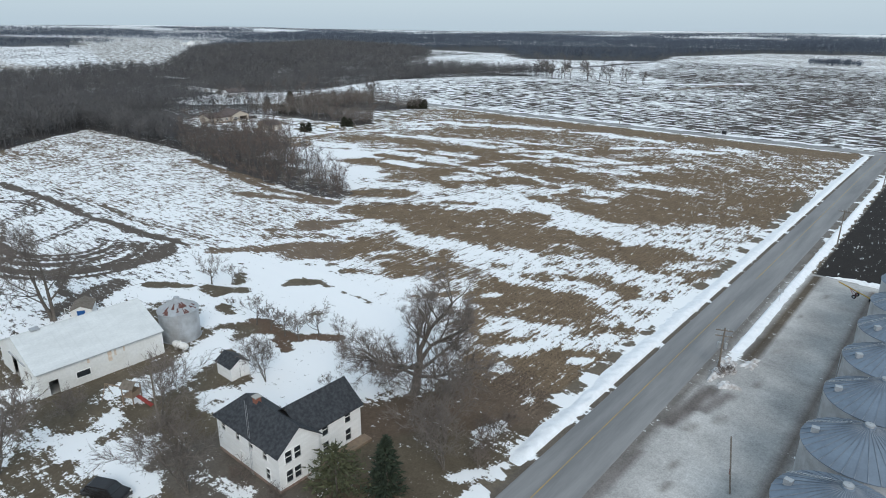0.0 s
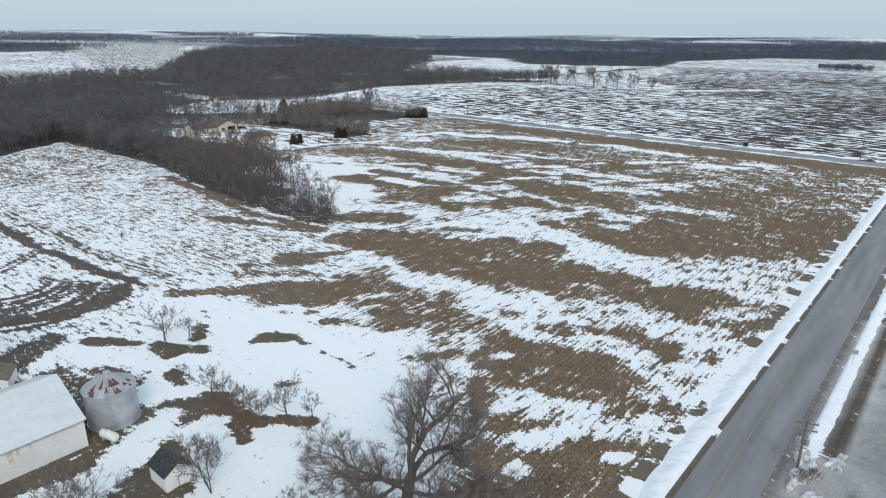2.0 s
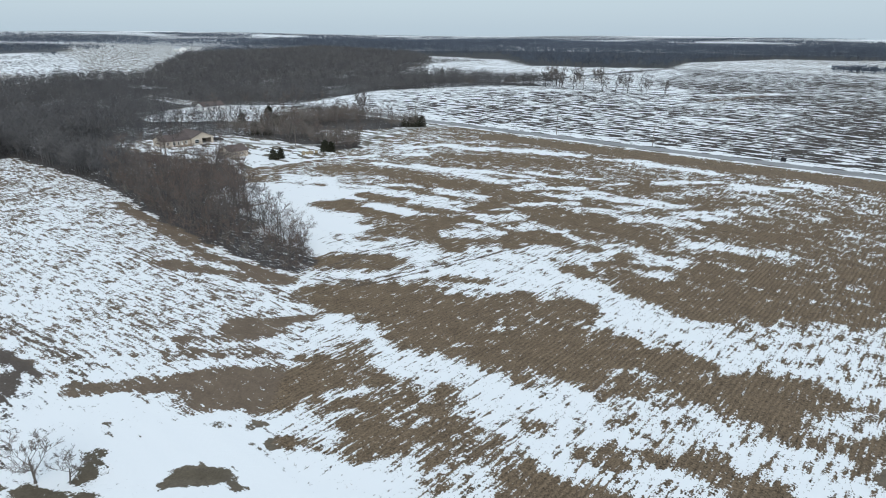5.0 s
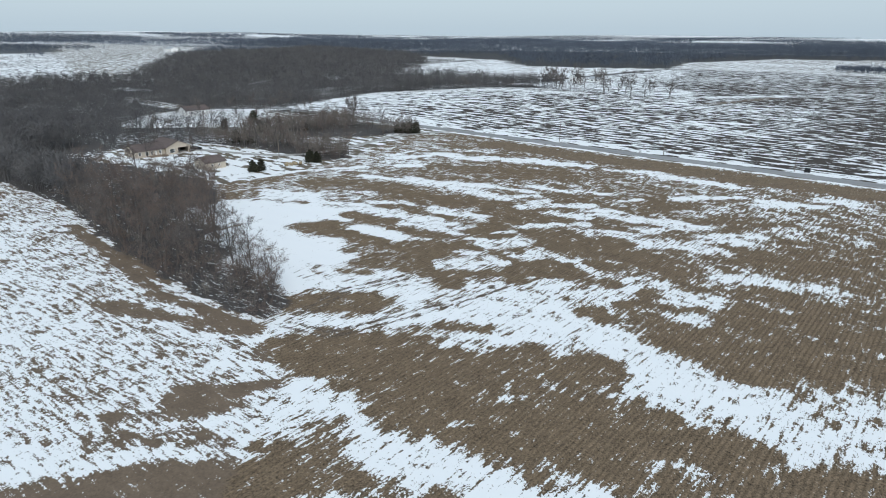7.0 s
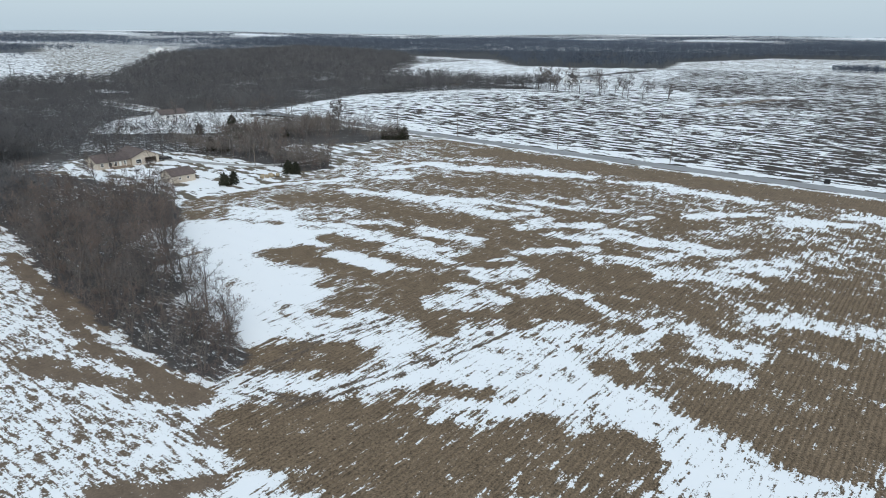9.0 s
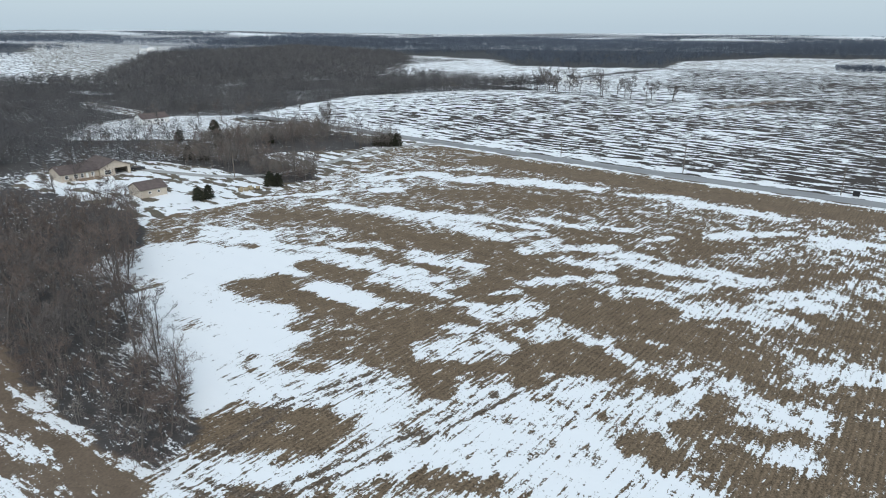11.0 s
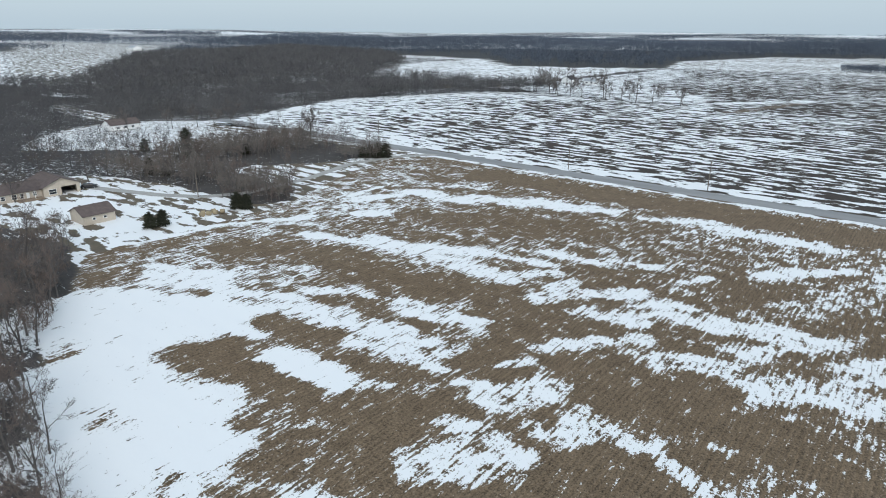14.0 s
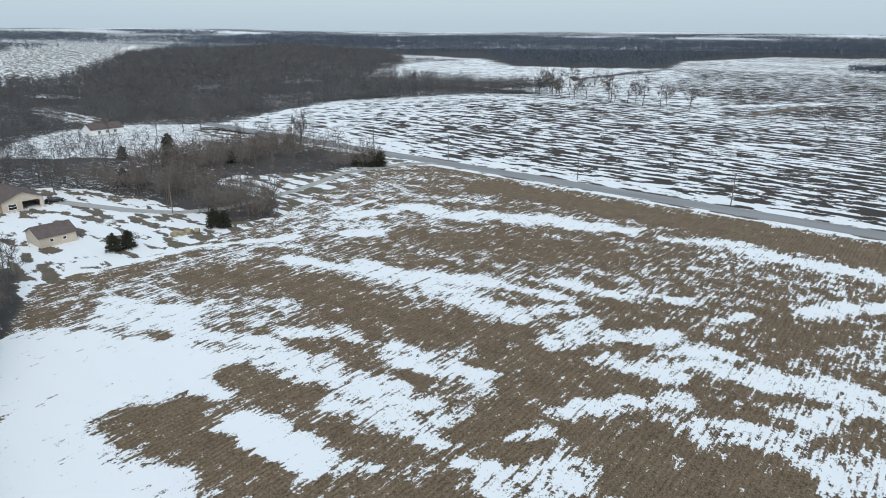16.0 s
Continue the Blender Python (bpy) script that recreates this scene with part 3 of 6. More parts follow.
drift(-244, 178, -238, 190, 3.0)
drift(-262, 272, -268, 284, 5.0, 0.66)
drift(-285, 245, -262, 262, 7.0, 0.66)
drift(-364, 262, -348, 292, 9.0, 0.7)
drift(-470, 285, -420, 282, 18.0, 0.66)
drift(-420, 240, -400, 300, 14.0, 0.6)
drift(-240, 330, -170, 326, 8.0, 0.66)
drift(-420, 335, -280, 330, 12.0, 0.8)
drift(-440, 440, -380, 510, 22.0, 0.85)
drift(-380, 515, -310, 516, 12.0, 0.8)
for k in range(20):
    yy = 92 + k * 11
    drift(-21.7, yy, -21.7, yy + 11, 1.0, 1.1)
for k in range(22):
    xx = -40 - k * 16
    drift(xx, 307.6, xx - 16, 307.3, 1.0, 1.0)
    drift(xx, 321.5, xx - 16, 321.5, 2.4, 0.95)
# thawed ground
SNOWY -= 0.13 * ease(PX, -178, -140) * ease(PY, 140, 165) * (1 - ease(PY, 215, 250)) * (PX < -37)
SNOWY += 0.07 * ease(PY, 205, 240) * (1 - ease(PY, 285, 300)) * inside(PX, PY, SOUTH_FIELD)
SNOWY -= 0.13 * ease(PX, -150, -138) * (1 - ease(PX, -90, -75)) * ease(PY, 78, 86) * (1 - ease(PY, 100, 108))
SNOWY -= 0.12 * ease(PX, -75, -55) * ease(PY, 58, 66) * (1 - ease(PY, 160, 180)) * (PX < -37)
SNOWY += 0.13 * ease(-PX, 185, 215) * ease(PY, 165, 180) * (1 - ease(PY, 240, 275)) * inside(PX, PY, SOUTH_FIELD)
thaw(-122, 115, -106, 123, 4.2)
thaw(-104, 114, -80, 120, 5.2)
thaw(-83, 125, -75, 123, 3.8)
thaw(-217, 194, -196, 204, 5.6)
thaw(-194, 202, -170, 202, 5.3)
thaw(-169, 200, -153, 207, 4.1)
thaw(-179, 159, -173, 163, 3.1)
thaw(-179, 172, -170, 173, 2.1)
thaw(-160, 171, -147, 174, 2.0)
thaw(-167, 158, -158, 159, 1.6)
thaw(-145, 195, -139, 198, 2.3)
thaw(-129, 191, -122, 196, 3.5)
thaw(-143, 183, -142, 191, 1.8)
thaw(-124, 186, -121, 195, 1.7)
thaw(-137, 206, -129, 207, 1.9)
thaw(-145, 204, -140, 213, 1.1)
thaw(-175, 160, -164, 160, 2.8)
thaw(-176, 172, -166, 174, 3.1)
thaw(-118, 167, -110, 173, 3.3)
thaw(-116, 187, -108, 189, 5.3)
thaw(-98, 190, -92, 187, 3.7)
thaw(-129, 154, -119, 159, 2.3)
thaw(-143, 144, -142, 145, 1.2)
thaw(-151, 138, -150, 138, 1.0)
thaw(-140, 132, -134, 135, 1.7)
thaw(-138, 128, -128, 134, 4.3)
thaw(-132, 139, -129, 143, 2.0)
thaw(-124, 153, -118, 161, 4.3)
thaw(-103, 155, -98, 157, 2.2)
thaw(-127, 114, -114, 128, 3.9)
thaw(-117, 117, -87, 140, 5.1)
thaw(-84, 151, -77, 159, 4.3)
thaw(-70, 151, -65, 154, 3.3)
thaw(-174, 155, -159, 159, 3.5)
thaw(-147, 164, -138, 172, 3.2)
thaw(-114, 135, -107, 139, 1.8)
thaw(-127, 95, -123, 100, 1.9)
thaw(-129, 86, -128, 87, 1.0)
thaw(-122, 101, -120, 105, 1.6)
thaw(-114, 83, -106, 92, 2.0)
thaw(-74, 130, -64, 132, 3.7)
thaw(-167, 101, -136, 113, 1.9)
thaw(-218, 116, -168, 115, 1.3)
thaw(-110, 80, -104, 85, 4.0)
thaw(-124, 93, -121, 98, 2.8)
thaw(-125, 69, -116, 80, 1.7)
thaw(-97, 68, -95, 71, 1.0)
thaw(-94, 80, -93, 81, 1.0)
thaw(-74, 80, -71, 85, 1.5)
thaw(-83, 62, -82, 63, 0.8)
thaw(-223, 118, -167, 111, 1.2)
thaw(-165, 110, -138, 114, 1.8)
bare(-117, 50, -110, 55, 1.1, GRASS)
bare(-106, 57, -101, 60, 1.0, GRASS)
bare(-108, 56.5, -103.5, 56.5, 1.5, GRASS)
bare(-97, 53.6, -94, 53, 1.2, GRASS)
bare(-87.5, 53.4, -83, 54, 1.5, (0.15, 0.1, 0.07))
bare(-80, 54.2, -77, 55.2, 1.2, (0.15, 0.1, 0.07))
bare(-76, 57, -72.5, 59.5, 1.1, (0.15, 0.1, 0.07))
bare(-79, 52.6, -75.5, 51.6, 0.9, (0.15, 0.1, 0.07))
bare(-93, 40, -88, 49, 3.2, GRASS)
bare(-100, 33, -86, 22, 2.0, GRASS)
bare(-87, 24, -87, 40, 2.6, GRASS)
bare(-108, 64, -105, 62, 1.2, GRASS)
bare(-94, 72, -98, 69, 0.9, GRASS)
bare(-80, 42, -72, 38, 3.0, GRASS)
bare(-76, 30, -66, 33, 3.0, GRASS)
bare(-84, 23, -79, 22, 3.0, GRASS)
bare(-50, 48, -41, 62, 6.5, (0.15, 0.11, 0.08))
bare(-46, 40, -40, 48, 5.0, GRASS)
bare(-60, 29, -46, 29, 4.0, (0.14, 0.12, 0.1))
bare(-19.6, 96, -19.2, 142, 0.9, (0.12, 0.095, 0.07))
bare(-31.6, 30, -31.6, 300, 0.5, (0.17, 0.15, 0.13), 0.0)
bare(-23.8, 84, -23.8, 300, 0.7, (0.2, 0.18, 0.16), 0.0)
bare(-40, 296, -215, 293, 7.0, STUBBLE, -0.15)
bare(-200, 240, -160, 258, 6.0, STUBBLE, 0.1)
bare(-403, 702, -395, 982, 4.0, (0.09, 0.08, 0.075), 0.05)
bare(-196, 527, -176, 615, 4.0, (0.17, 0.13, 0.1), 0.05)
drift(-230, 548, -170, 640, 7.0, 0.8)
for k in range(22):
    yy = 54 + k * 11.5
    drift(-33.6, yy, -33.6, yy + 11.5, 0.9, 1.15)
drift(-88, 48, -83, 41, 2.4)
drift(-83, 41, -80, 33, 2.2)
drift(-80, 33, -79, 30, 1.6)
drift(-72, 37, -68, 42, 2.0)
drift(-58, 27, -52, 29, 1.2, 0.6)
for k in range(7):
    drift(-9.4, 62.4 + 11.7 * k, -7.6, 64.0 + 11.7 * k, 0.8)
yard = (PX > -28) & (PY > 20) & (PY < 143)
SOIL[yard] *= (0.78 + 0.42 * cells(PX, PY * 0.25, 3.5, 61) * (0.5 + cells(PX, PY * 0.5, 9, 62)))[yard][:, None]
drift(-186, 140, -162, 149, 7.1)
drift(-167, 133, -155, 145, 6.1)
drift(-152, 129, -148, 133, 3.8)
drift(-39.4, 54.4, -38.4, 56.6, 1.2, 1.0)
drift(-36.8, 45.6, -35.2, 48.0, 0.9, 1.0)
drift(-93, 17, -80, 12, 2.6)
bare(-93, 16.2, -79, 11.4, 0.4, (0.2, 0.18, 0.16), 0.2)
bare(-93, 18.0, -79, 13.2, 0.4, (0.2, 0.18, 0.16), 0.2)
# grit along the carriageway and dirt dragged out of the yard
bare(-31.45, 40, -31.45, 306, 0.45, (0.14, 0.12, 0.1), 0.05)
bare(-23.8, 30, -23.8, 306, 0.8, (0.2, 0.185, 0.17), 0.05)
bare(-22.4, 72, -21.0, 84, 0.9, (0.17, 0.15, 0.14), -0.2)
for k in range(26):
    a, b = 30 + 4.2 * k, 0.7 * math.sin(k * 2.7)
    bare(-21.5 + 5 * math.sin(k * 1.9) + b, a, -21.3 + 5 * math.sin(k * 1.9) + b, a + 1.2 + abs(b), 0.12 + 0.2 * abs(math.sin(k * 3.3)), (0.3, 0.28, 0.26), -0.2)
bare(-20.0, 78, -18.6, 84, 0.7, (0.24, 0.22, 0.21), -0.2)
bare(-23.6, 52, -22.8, 64, 0.5, (0.22, 0.2, 0.19), -0.2)
bare(-9.2, 56, -9.0, 140, 0.7, (0.22, 0.19, 0.17), -0.2)
# the muddy turning place and field track: nested wheel ruts
def rut(cx, cy, rx, ry, a0, a1, w=0.2, level=-0.1, gauge=0.0):
    n = max(6, int(abs(a1 - a0) * max(rx, ry) / 3.5))
    for off in ((-gauge, gauge) if gauge else (0.0,)):
        for k in range(n):
            p, q = a0 + (a1 - a0) * k / n, a0 + (a1 - a0) * (k + 1) / n
            bare(cx + (rx + off) * math.cos(p), cy + (ry + off) * math.sin(p), cx + (rx + off) * math.cos(q), cy + (ry + off) * math.sin(q), w, MUD, level)


def rut_line(points, w=0.2, level=-0.1, gauge=0.9):
    for (x0, y0), (x1, y1) in zip(points, points[1:]):
        d = math.hypot(x1 - x0, y1 - y0)
        ux, uy = (y0 - y1) / d * gauge, (x1 - x0) / d * gauge
        for k in (-1, 1):
            bare(x0 + k * ux, y0 + k * uy, x1 + k * ux, y1 + k * uy, w, MUD, level)


for k in range(10):
    r = 17 + 1.75 * k + 0.5 * math.sin(k * 2.3)
    rut(-163 + 0.25 * math.sin(k), 49 + 0.5 * math.sin(k * 1.7), r * 1.02, r * 0.62, -1.9 + 0.07 * k, 0.75, 0.18 + 0.2 * (k % 3 == 0))
for (x0, y0), (x1, y1), w in (((-232, 58), (-200, 61), 1.3), ((-200, 61), (-172, 61.5), 1.2), ((-172, 61.5), (-148, 64.5), 1.4), ((-148, 64.5), (-134, 67), 1.6), ((-137, 65), (-130, 57), 2.2), ((-131, 57), (-130, 50), 2.0), ((-131, 50), (-138, 41), 1.6), ((-138, 41), (-124, 37), 1.4)):
    bare(x0, y0, x1, y1, w, MUD, 0.0)
rut_line([(-214, 66), (-190, 67.5), (-165, 68), (-145, 71), (-132, 72), (-126, 69)], 0.15, 0.2)
rut_line([(-172, 61), (-166, 54), (-161, 46), (-160, 38)], 0.2)
rut_line([(-205, 60), (-195, 52), (-188, 50), (-184, 44), (-172, 40), (-150, 35)], 0.2)
rut(-196, 50, 11, 6, 0.3, 4.6, 0.2, -0.1, 0.9)
rut(-228, 46, 12, 7, -1.0, 3.0, 0.2, -0.1, 0.9)
bare(-122, 46, -118, 34, 2.4, MUD, 0.2)
# the long drift down the slope, the brown islands in it, and wheel marks across it
for (x0, y0), (x1, y1), w in (((-118.6, 154.5), (-102.8, 155.1), 4.5), ((-102.8, 155.1), (-88.9, 150.5), 4.5), ((-88.9, 150.5), (-78.5, 146.4), 4.0), ((-78.5, 146.4), (-68.9, 145.2), 4.5)):
    drift(x0, y0, x1, y1, w)
thaw(-82.3, 155.9, -78.3, 155.9, 2.6)
thaw(-97.4, 156.9, -93.4, 156.9, 2.0)
thaw(-70.4, 153.4, -66.4, 153.4, 2.6)
drift(-131.8, 140.7, -126.8, 144.9, 2.5)
rut_line([(-134.0, 118.4), (-125.6, 120.7), (-122.2, 130.3), (-119.0, 141.6), (-115.6, 158.5)], 0.18, 0.15)
rut_line([(-134.7, 119.8), (-138.2, 135.3), (-133.4, 149.3)], 0.18, 0.15)


def build_ground():
    z = height(PX, PY)
    ny, nx = PX.shape
    me = bpy.data.meshes.new("ground")
    me.vertices.add(nx * ny)
    me.vertices.foreach_set("co", np.stack([PX, PY, z], -1).ravel())
    i = np.arange(nx * ny).reshape(ny, nx)
    quads = np.stack([i[:-1, :-1], i[:-1, 1:], i[1:, 1:], i[1:, :-1]], -1).reshape(-1, 4)
    me.loops.add(quads.size)
    me.loops.foreach_set("vertex_index", quads.ravel())
    me.polygons.add(len(quads))
    me.polygons.foreach_set("loop_start", np.arange(0, quads.size, 4))
    me.polygons.foreach_set("use_smooth", np.ones(len(quads), bool))
    for name, a in (("snow", SNOWY), ("rows", ROWS_AT), ("band", BAND_AT)):
        me.attributes.new(name, "FLOAT", "POINT").data.foreach_set("value", np.ascontiguousarray(a, np.float32).ravel())
    col = np.concatenate([SOIL, np.ones(PX.shape + (1,))], -1).astype(np.float32)
    me.attributes.new("soil", "FLOAT_COLOR", "POINT").data.foreach_set("color", col.ravel())
    me.materials.append(GROUND)
    me.update(calc_edges=True)
    me.validate()
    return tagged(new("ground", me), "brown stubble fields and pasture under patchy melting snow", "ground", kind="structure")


build_ground()


# ---- roads ----
def strip(name, x0, x1, y0, y1, z, material, label, along="y", crown=0.08):
    """A cambered carriageway, as a thin slab with sloped edges."""
    s = Solid()
    rows = [(0.0, -0.06), (0.03, 0.0), (0.5, crown), (0.97, 0.0), (1.0, -0.06)]
    n = 60
    for i in range(n + 1):
        for u, dz in rows:
            s.v.append((x0 + (x1 - x0) * u, y0 + (y1 - y0) * i / n, z + dz) if along == "y" else (x0 + (x1 - x0) * i / n, y0 + (y1 - y0) * u, z + dz))
    m = len(rows)
    for i in range(n):
        for j in range(m - 1):
            q = (i * m + j, i * m + j + 1, (i + 1) * m + j + 1, (i + 1) * m + j)
            s.f.append(q if along == "y" else q[::-1])
    return tagged(part(name, s, material), label, "road", kind="structure")


strip("road", -31.3, -24.2, -300, 318, 0.07, ASPHALT, "worn grey asphalt country road with a yellow centre line")
strip("far_road", -412, 400, 309.6, 317.6, 0.06, ASPHALT_FAR, "pale grey country road beyond the stubble field", "x")
for y0, y1 in ((-300, 118), (132, 309)):
    line = Solid()
    for i in range(40):
        a, b = y0 + (y1 - y0) * i / 40, y0 + (y1 - y0) * (i + 1) / 40
        line.box(-28.34, -28.2, a, b, 0.14, 0.158)
    tagged(part("centre_line", line, YELLOW), "faded yellow painted centre line on asphalt", "road marking", kind="structure")


# ---- trees ----
def limb(solid, p, d, length, r0, r1, sides, rng, bend=0.12, lift=0.05, pieces=3):
    """A bent, tapering limb; returns the places and directions along it."""
    spots = []
    for i in range(pieces):
        d = (d + Vector((rng.gauss(0, bend), rng.gauss(0, bend), rng.gauss(0, bend * 0.6) + lift))).normalized()
        q = p + d * (length / pieces)
        a, b = r0 + (r1 - r0) * i / pieces, r0 + (r1 - r0) * (i + 1) / pieces
        solid.tube(p, q, a, b, sides, False)
        spots.append((q.copy(), d.copy(), b))
        p = q
    return spots


def twig(solid, p, d, length, width, rng):
    side = d.cross(Vector((rng.uniform(-1, 1), rng.uniform(-1, 1), rng.uniform(-1, 1)))).normalized() * width * 0.5
    solid.face(p - side, p + side, p + d * length)


def bare_tree(seed, tall, wide, forks=6, boughs=5, sprays=5, fine=4, stems=1, thick=0.03, width=0.05, lift=0.09, tilts=(0.6, 1.1)):
    """Meshes for a leafless tree: trunk with limbs, and a crown of branches and twigs."""
    rng = random.Random(seed)
    wood, crown = Solid(), Solid()

    def out(d, tilt):
        v = d.orthogonal().normalized()
        v.rotate(Matrix.Rotation(rng.uniform(0, math.tau), 3, d))
        return (d * math.cos(tilt) + v * math.sin(tilt)).normalized()

    for s in range(stems):
        lean = Vector((rng.gauss(0, 0.08 + 0.12 * (stems > 1)), rng.gauss(0, 0.08 + 0.12 * (stems > 1)), 1)).normalized()
        base = Vector((rng.gauss(0, 0.25), rng.gauss(0, 0.25), 0)) if stems > 1 else Vector((0, 0, 0))
        r = tall * thick / stems ** 0.4
        wood.tube(base - Vector((0, 0, 0.4)), base + Vector((0, 0, 0.3)), r * 1.5, r * 1.05, 7, False)
        trunk = limb(wood, base, lean, tall * 0.72, r, r * 0.35, 6, rng, 0.07, 0.03, 6)
        for k in range(forks):
            p, d, rr = trunk[min(5, 1 + int(k * 5 / forks))]
            if k >= forks - 2:
                p, d, rr = trunk[5]
            tilt = rng.uniform(*tilts) if k < forks - 2 else rng.uniform(0.15, 0.6)
            reach = wide * rng.uniform(0.42, 0.62) if k < forks - 2 else tall * rng.uniform(0.24, 0.32)
            main = limb(wood, p, out(d, tilt), reach, rr * 0.55, rr * 0.14, 5, rng, 0.16, lift, 4)
            for j in range(boughs):
                q, e, r2 = main[rng.randrange(1, 4)]
                sub = limb(crown, q, out(e, rng.uniform(0.4, 0.95)), reach * rng.uniform(0.3, 0.55), max(r2 * 0.6, 0.025), 0.012, 3, rng, 0.2, 0.1, 3)
                for i in range(sprays):
                    q3, e3, _ = sub[rng.randrange(0, 3)]
                    f = out(e3, rng.uniform(0.3, 0.9))
                    span = reach * rng.uniform(0.14, 0.3)
                    twig(crown, q3, f, span, width, rng)
                    for h in range(fine):
                        twig(crown, q3 + f * span * rng.uniform(0.25, 0.85), out(f, rng.uniform(0.3, 0.9)), span * rng.uniform(0.35, 0.7), width * 0.6, rng)
    return wood, crown


def tree_kind(name, label, seed, bark, twigs, group="", **kw):
    """One tree at the origin as a thing of trunk and crown."""
    wood, crown = bare_tree(seed, **kw)
    t = thing(name, pose(0, 0, 0), label, "tree", group)
    part("trunk", wood, bark, t, smooth=True)
    part("crown", crown, twigs, t)
    return t


def conifer(seed, tall, wide, tiers=11, per=15, blunt=0.8):
    """Meshes for an evergreen: trunk, and a crown of drooping sprays with gaps."""
    rng = random.Random(seed)
    wood, crown = Solid(), Solid()
    wood.tube((0, 0, -0.3), (0, 0, tall * 0.95), tall * 0.022, 0.02, 6, False)
    for i in range(tiers):
        u = i / (tiers - 1)
        for k in range(per):
            z = tall * (0.07 + 0.87 * u) + rng.uniform(-0.3, 0.3)
            r = wide * 0.5 * (1 - u) ** blunt * rng.uniform(0.65, 1.1) + 0.15
            a = rng.uniform(0, math.tau)
            d = Vector((math.cos(a), math.sin(a), rng.uniform(-0.28, 0.25)))
            for h in range(7):
                s = rng.uniform(0.2, 1.0)
                p = Vector((0, 0, z)) + d * r * s
                e = (d + Vector((rng.uniform(-0.9, 0.9), rng.uniform(-0.9, 0.9), rng.uniform(-0.5, 0.4)))).normalized()
                twig(crown, p - e * 0.15, e, rng.uniform(0.35, 0.75), rng.uniform(0.16, 0.32), rng)
    return wood, crown


def evergreen_kind(name, label, seed, tall, wide, group="", green=None, **kw):
    wood, crown = conifer(seed, tall, wide, **kw)
    t = thing(name, pose(0, 0, 0), label, "tree", group)
    part("trunk", wood, BARK, t)
    part("crown", crown, green or NEEDLE, t)
    return t


def ground_z(x, y):
    return float(height(np.array([x]), np.array([y]))[0])


def plant(model, x, y, size=1.0, turn=0.0, first=False):
    m = pose(x, y, ground_z(x, y), 0, 0, turn) @ Matrix.Diagonal((size, size, size, 1))
    if first:
        model.matrix_basis = m
        return model
    c = copy_thing(model, pose(0, 0, 0))
    c.matrix_basis = m
    return c


# farmyard trees
def spreading_tree(seed, tall=18.0):
    """Meshes for an old shade tree: a short thick trunk, two tall leaders and long low limbs that turn up at the ends."""
    rng = random.Random(seed)
    wood, crown = Solid(), Solid()

    def fork(d, lo, hi):
        v = d.orthogonal().normalized()
        v.rotate(Matrix.Rotation(rng.uniform(0, math.tau), 3, d))
        a = rng.uniform(lo, hi)
        return (d * math.cos(a) + v * math.sin(a)).normalized()

    def grow(p, d, length, r, level):
        last = level == 3
        spots = limb(wood if level < 2 else crown, p, d, length, r, r * (0.45 if level < 3 else 0.3), (6, 5, 4, 3)[level], rng, 0.16, 0.05, (6, 5, 4, 3)[level])
        for k, (q, e, rr) in enumerate(spots):
            if k == 0 and level == 0:
                continue
            for _ in range((2, 1, 1, 3)[level] + (k == len(spots) - 1)):
                f = fork(e, 0.5, 1.15)
                f = (f + Vector((0, 0, 0.15))).normalized()
                if last:
                    twig(crown, q, f, rng.uniform(0.5, 1.2), 0.035, rng)
                else:
                    grow(q, f, length * rng.uniform(0.28, 0.46), max(rr * 0.55, 0.01), level + 1)

    wood.tube((0, 0, -0.4), (0, 0, 0.5), 0.95, 0.7, 9, False)
    stem = limb(wood, Vector((0, 0, 0.4)), Vector((0.06, 0.1, 1)).normalized(), tall * 0.24, 0.68, 0.5, 9, rng, 0.05, 0.0, 4)
    top = stem[-1][0]
    grow(top, Vector((-0.06, -0.02, 1)).normalized(), tall * 0.62, 0.4, 0)
    grow(top, Vector((0.34, 0.28, 0.9)).normalized(), tall * 0.52, 0.32, 0)
    for k in range(6):
        a = k * math.tau / 6 + rng.uniform(-0.3, 0.3)
        q = stem[1 + k % 3][0]
        grow(q, Vector((math.cos(a), math.sin(a), 0.3)).normalized(), tall * rng.uniform(0.46, 0.58), 0.24, 0)
    return wood, crown


big = thing("old_shade_tree", pose(-51.8, 55.6, 0, 0, 0, 10), "old leafless spreading tree in brown grass beside the farmhouse", "tree")
big_wood, big_crown = spreading_tree(4)
part("trunk", big_wood, BARK, big, smooth=True)
part("crown", big_crown, TWIG, big)
west_tree = tree_kind("yard_tree", "leafless grey tree with upswept limbs behind the barn", 9, BARK, TWIG, tall=15, wide=13, forks=9, boughs=8, sprays=6, fine=5, stems=2, thick=0.03, width=0.085)
plant(west_tree, -113.6, 31.3, 1.0, 0, True)
young = tree_kind("bare_tree", "leafless tree with dense pale twigs standing on the dead lawn", 15, BARK, TWIG, "farmyard trees", tall=10, wide=9, forks=9, boughs=7, sprays=6, fine=5, stems=3, thick=0.02, width=0.065)
for i, (x, y, s, a) in enumerate(((-41.5, 50, 1.0, 10), (-57.0, 24.8, 0.95, 130), (-75.5, 12.5, 1.0, 240), (-69.9, 43.8, 0.62, 60), (-71.5, 29.6, 0.8, 300), (-80.5, 22.0, 0.42, 200), (-38.5, 46, 0.8, 80))):
    plant(young, x, y, s, a, i == 0)
orchard = tree_kind("fruit_tree", "small leafless fruit tree over a bare patch in the snow", 21, BARK, TWIG, "orchard trees", tall=4.4, wide=4.8, forks=8, boughs=6, sprays=7, fine=5, thick=0.03, width=0.06)
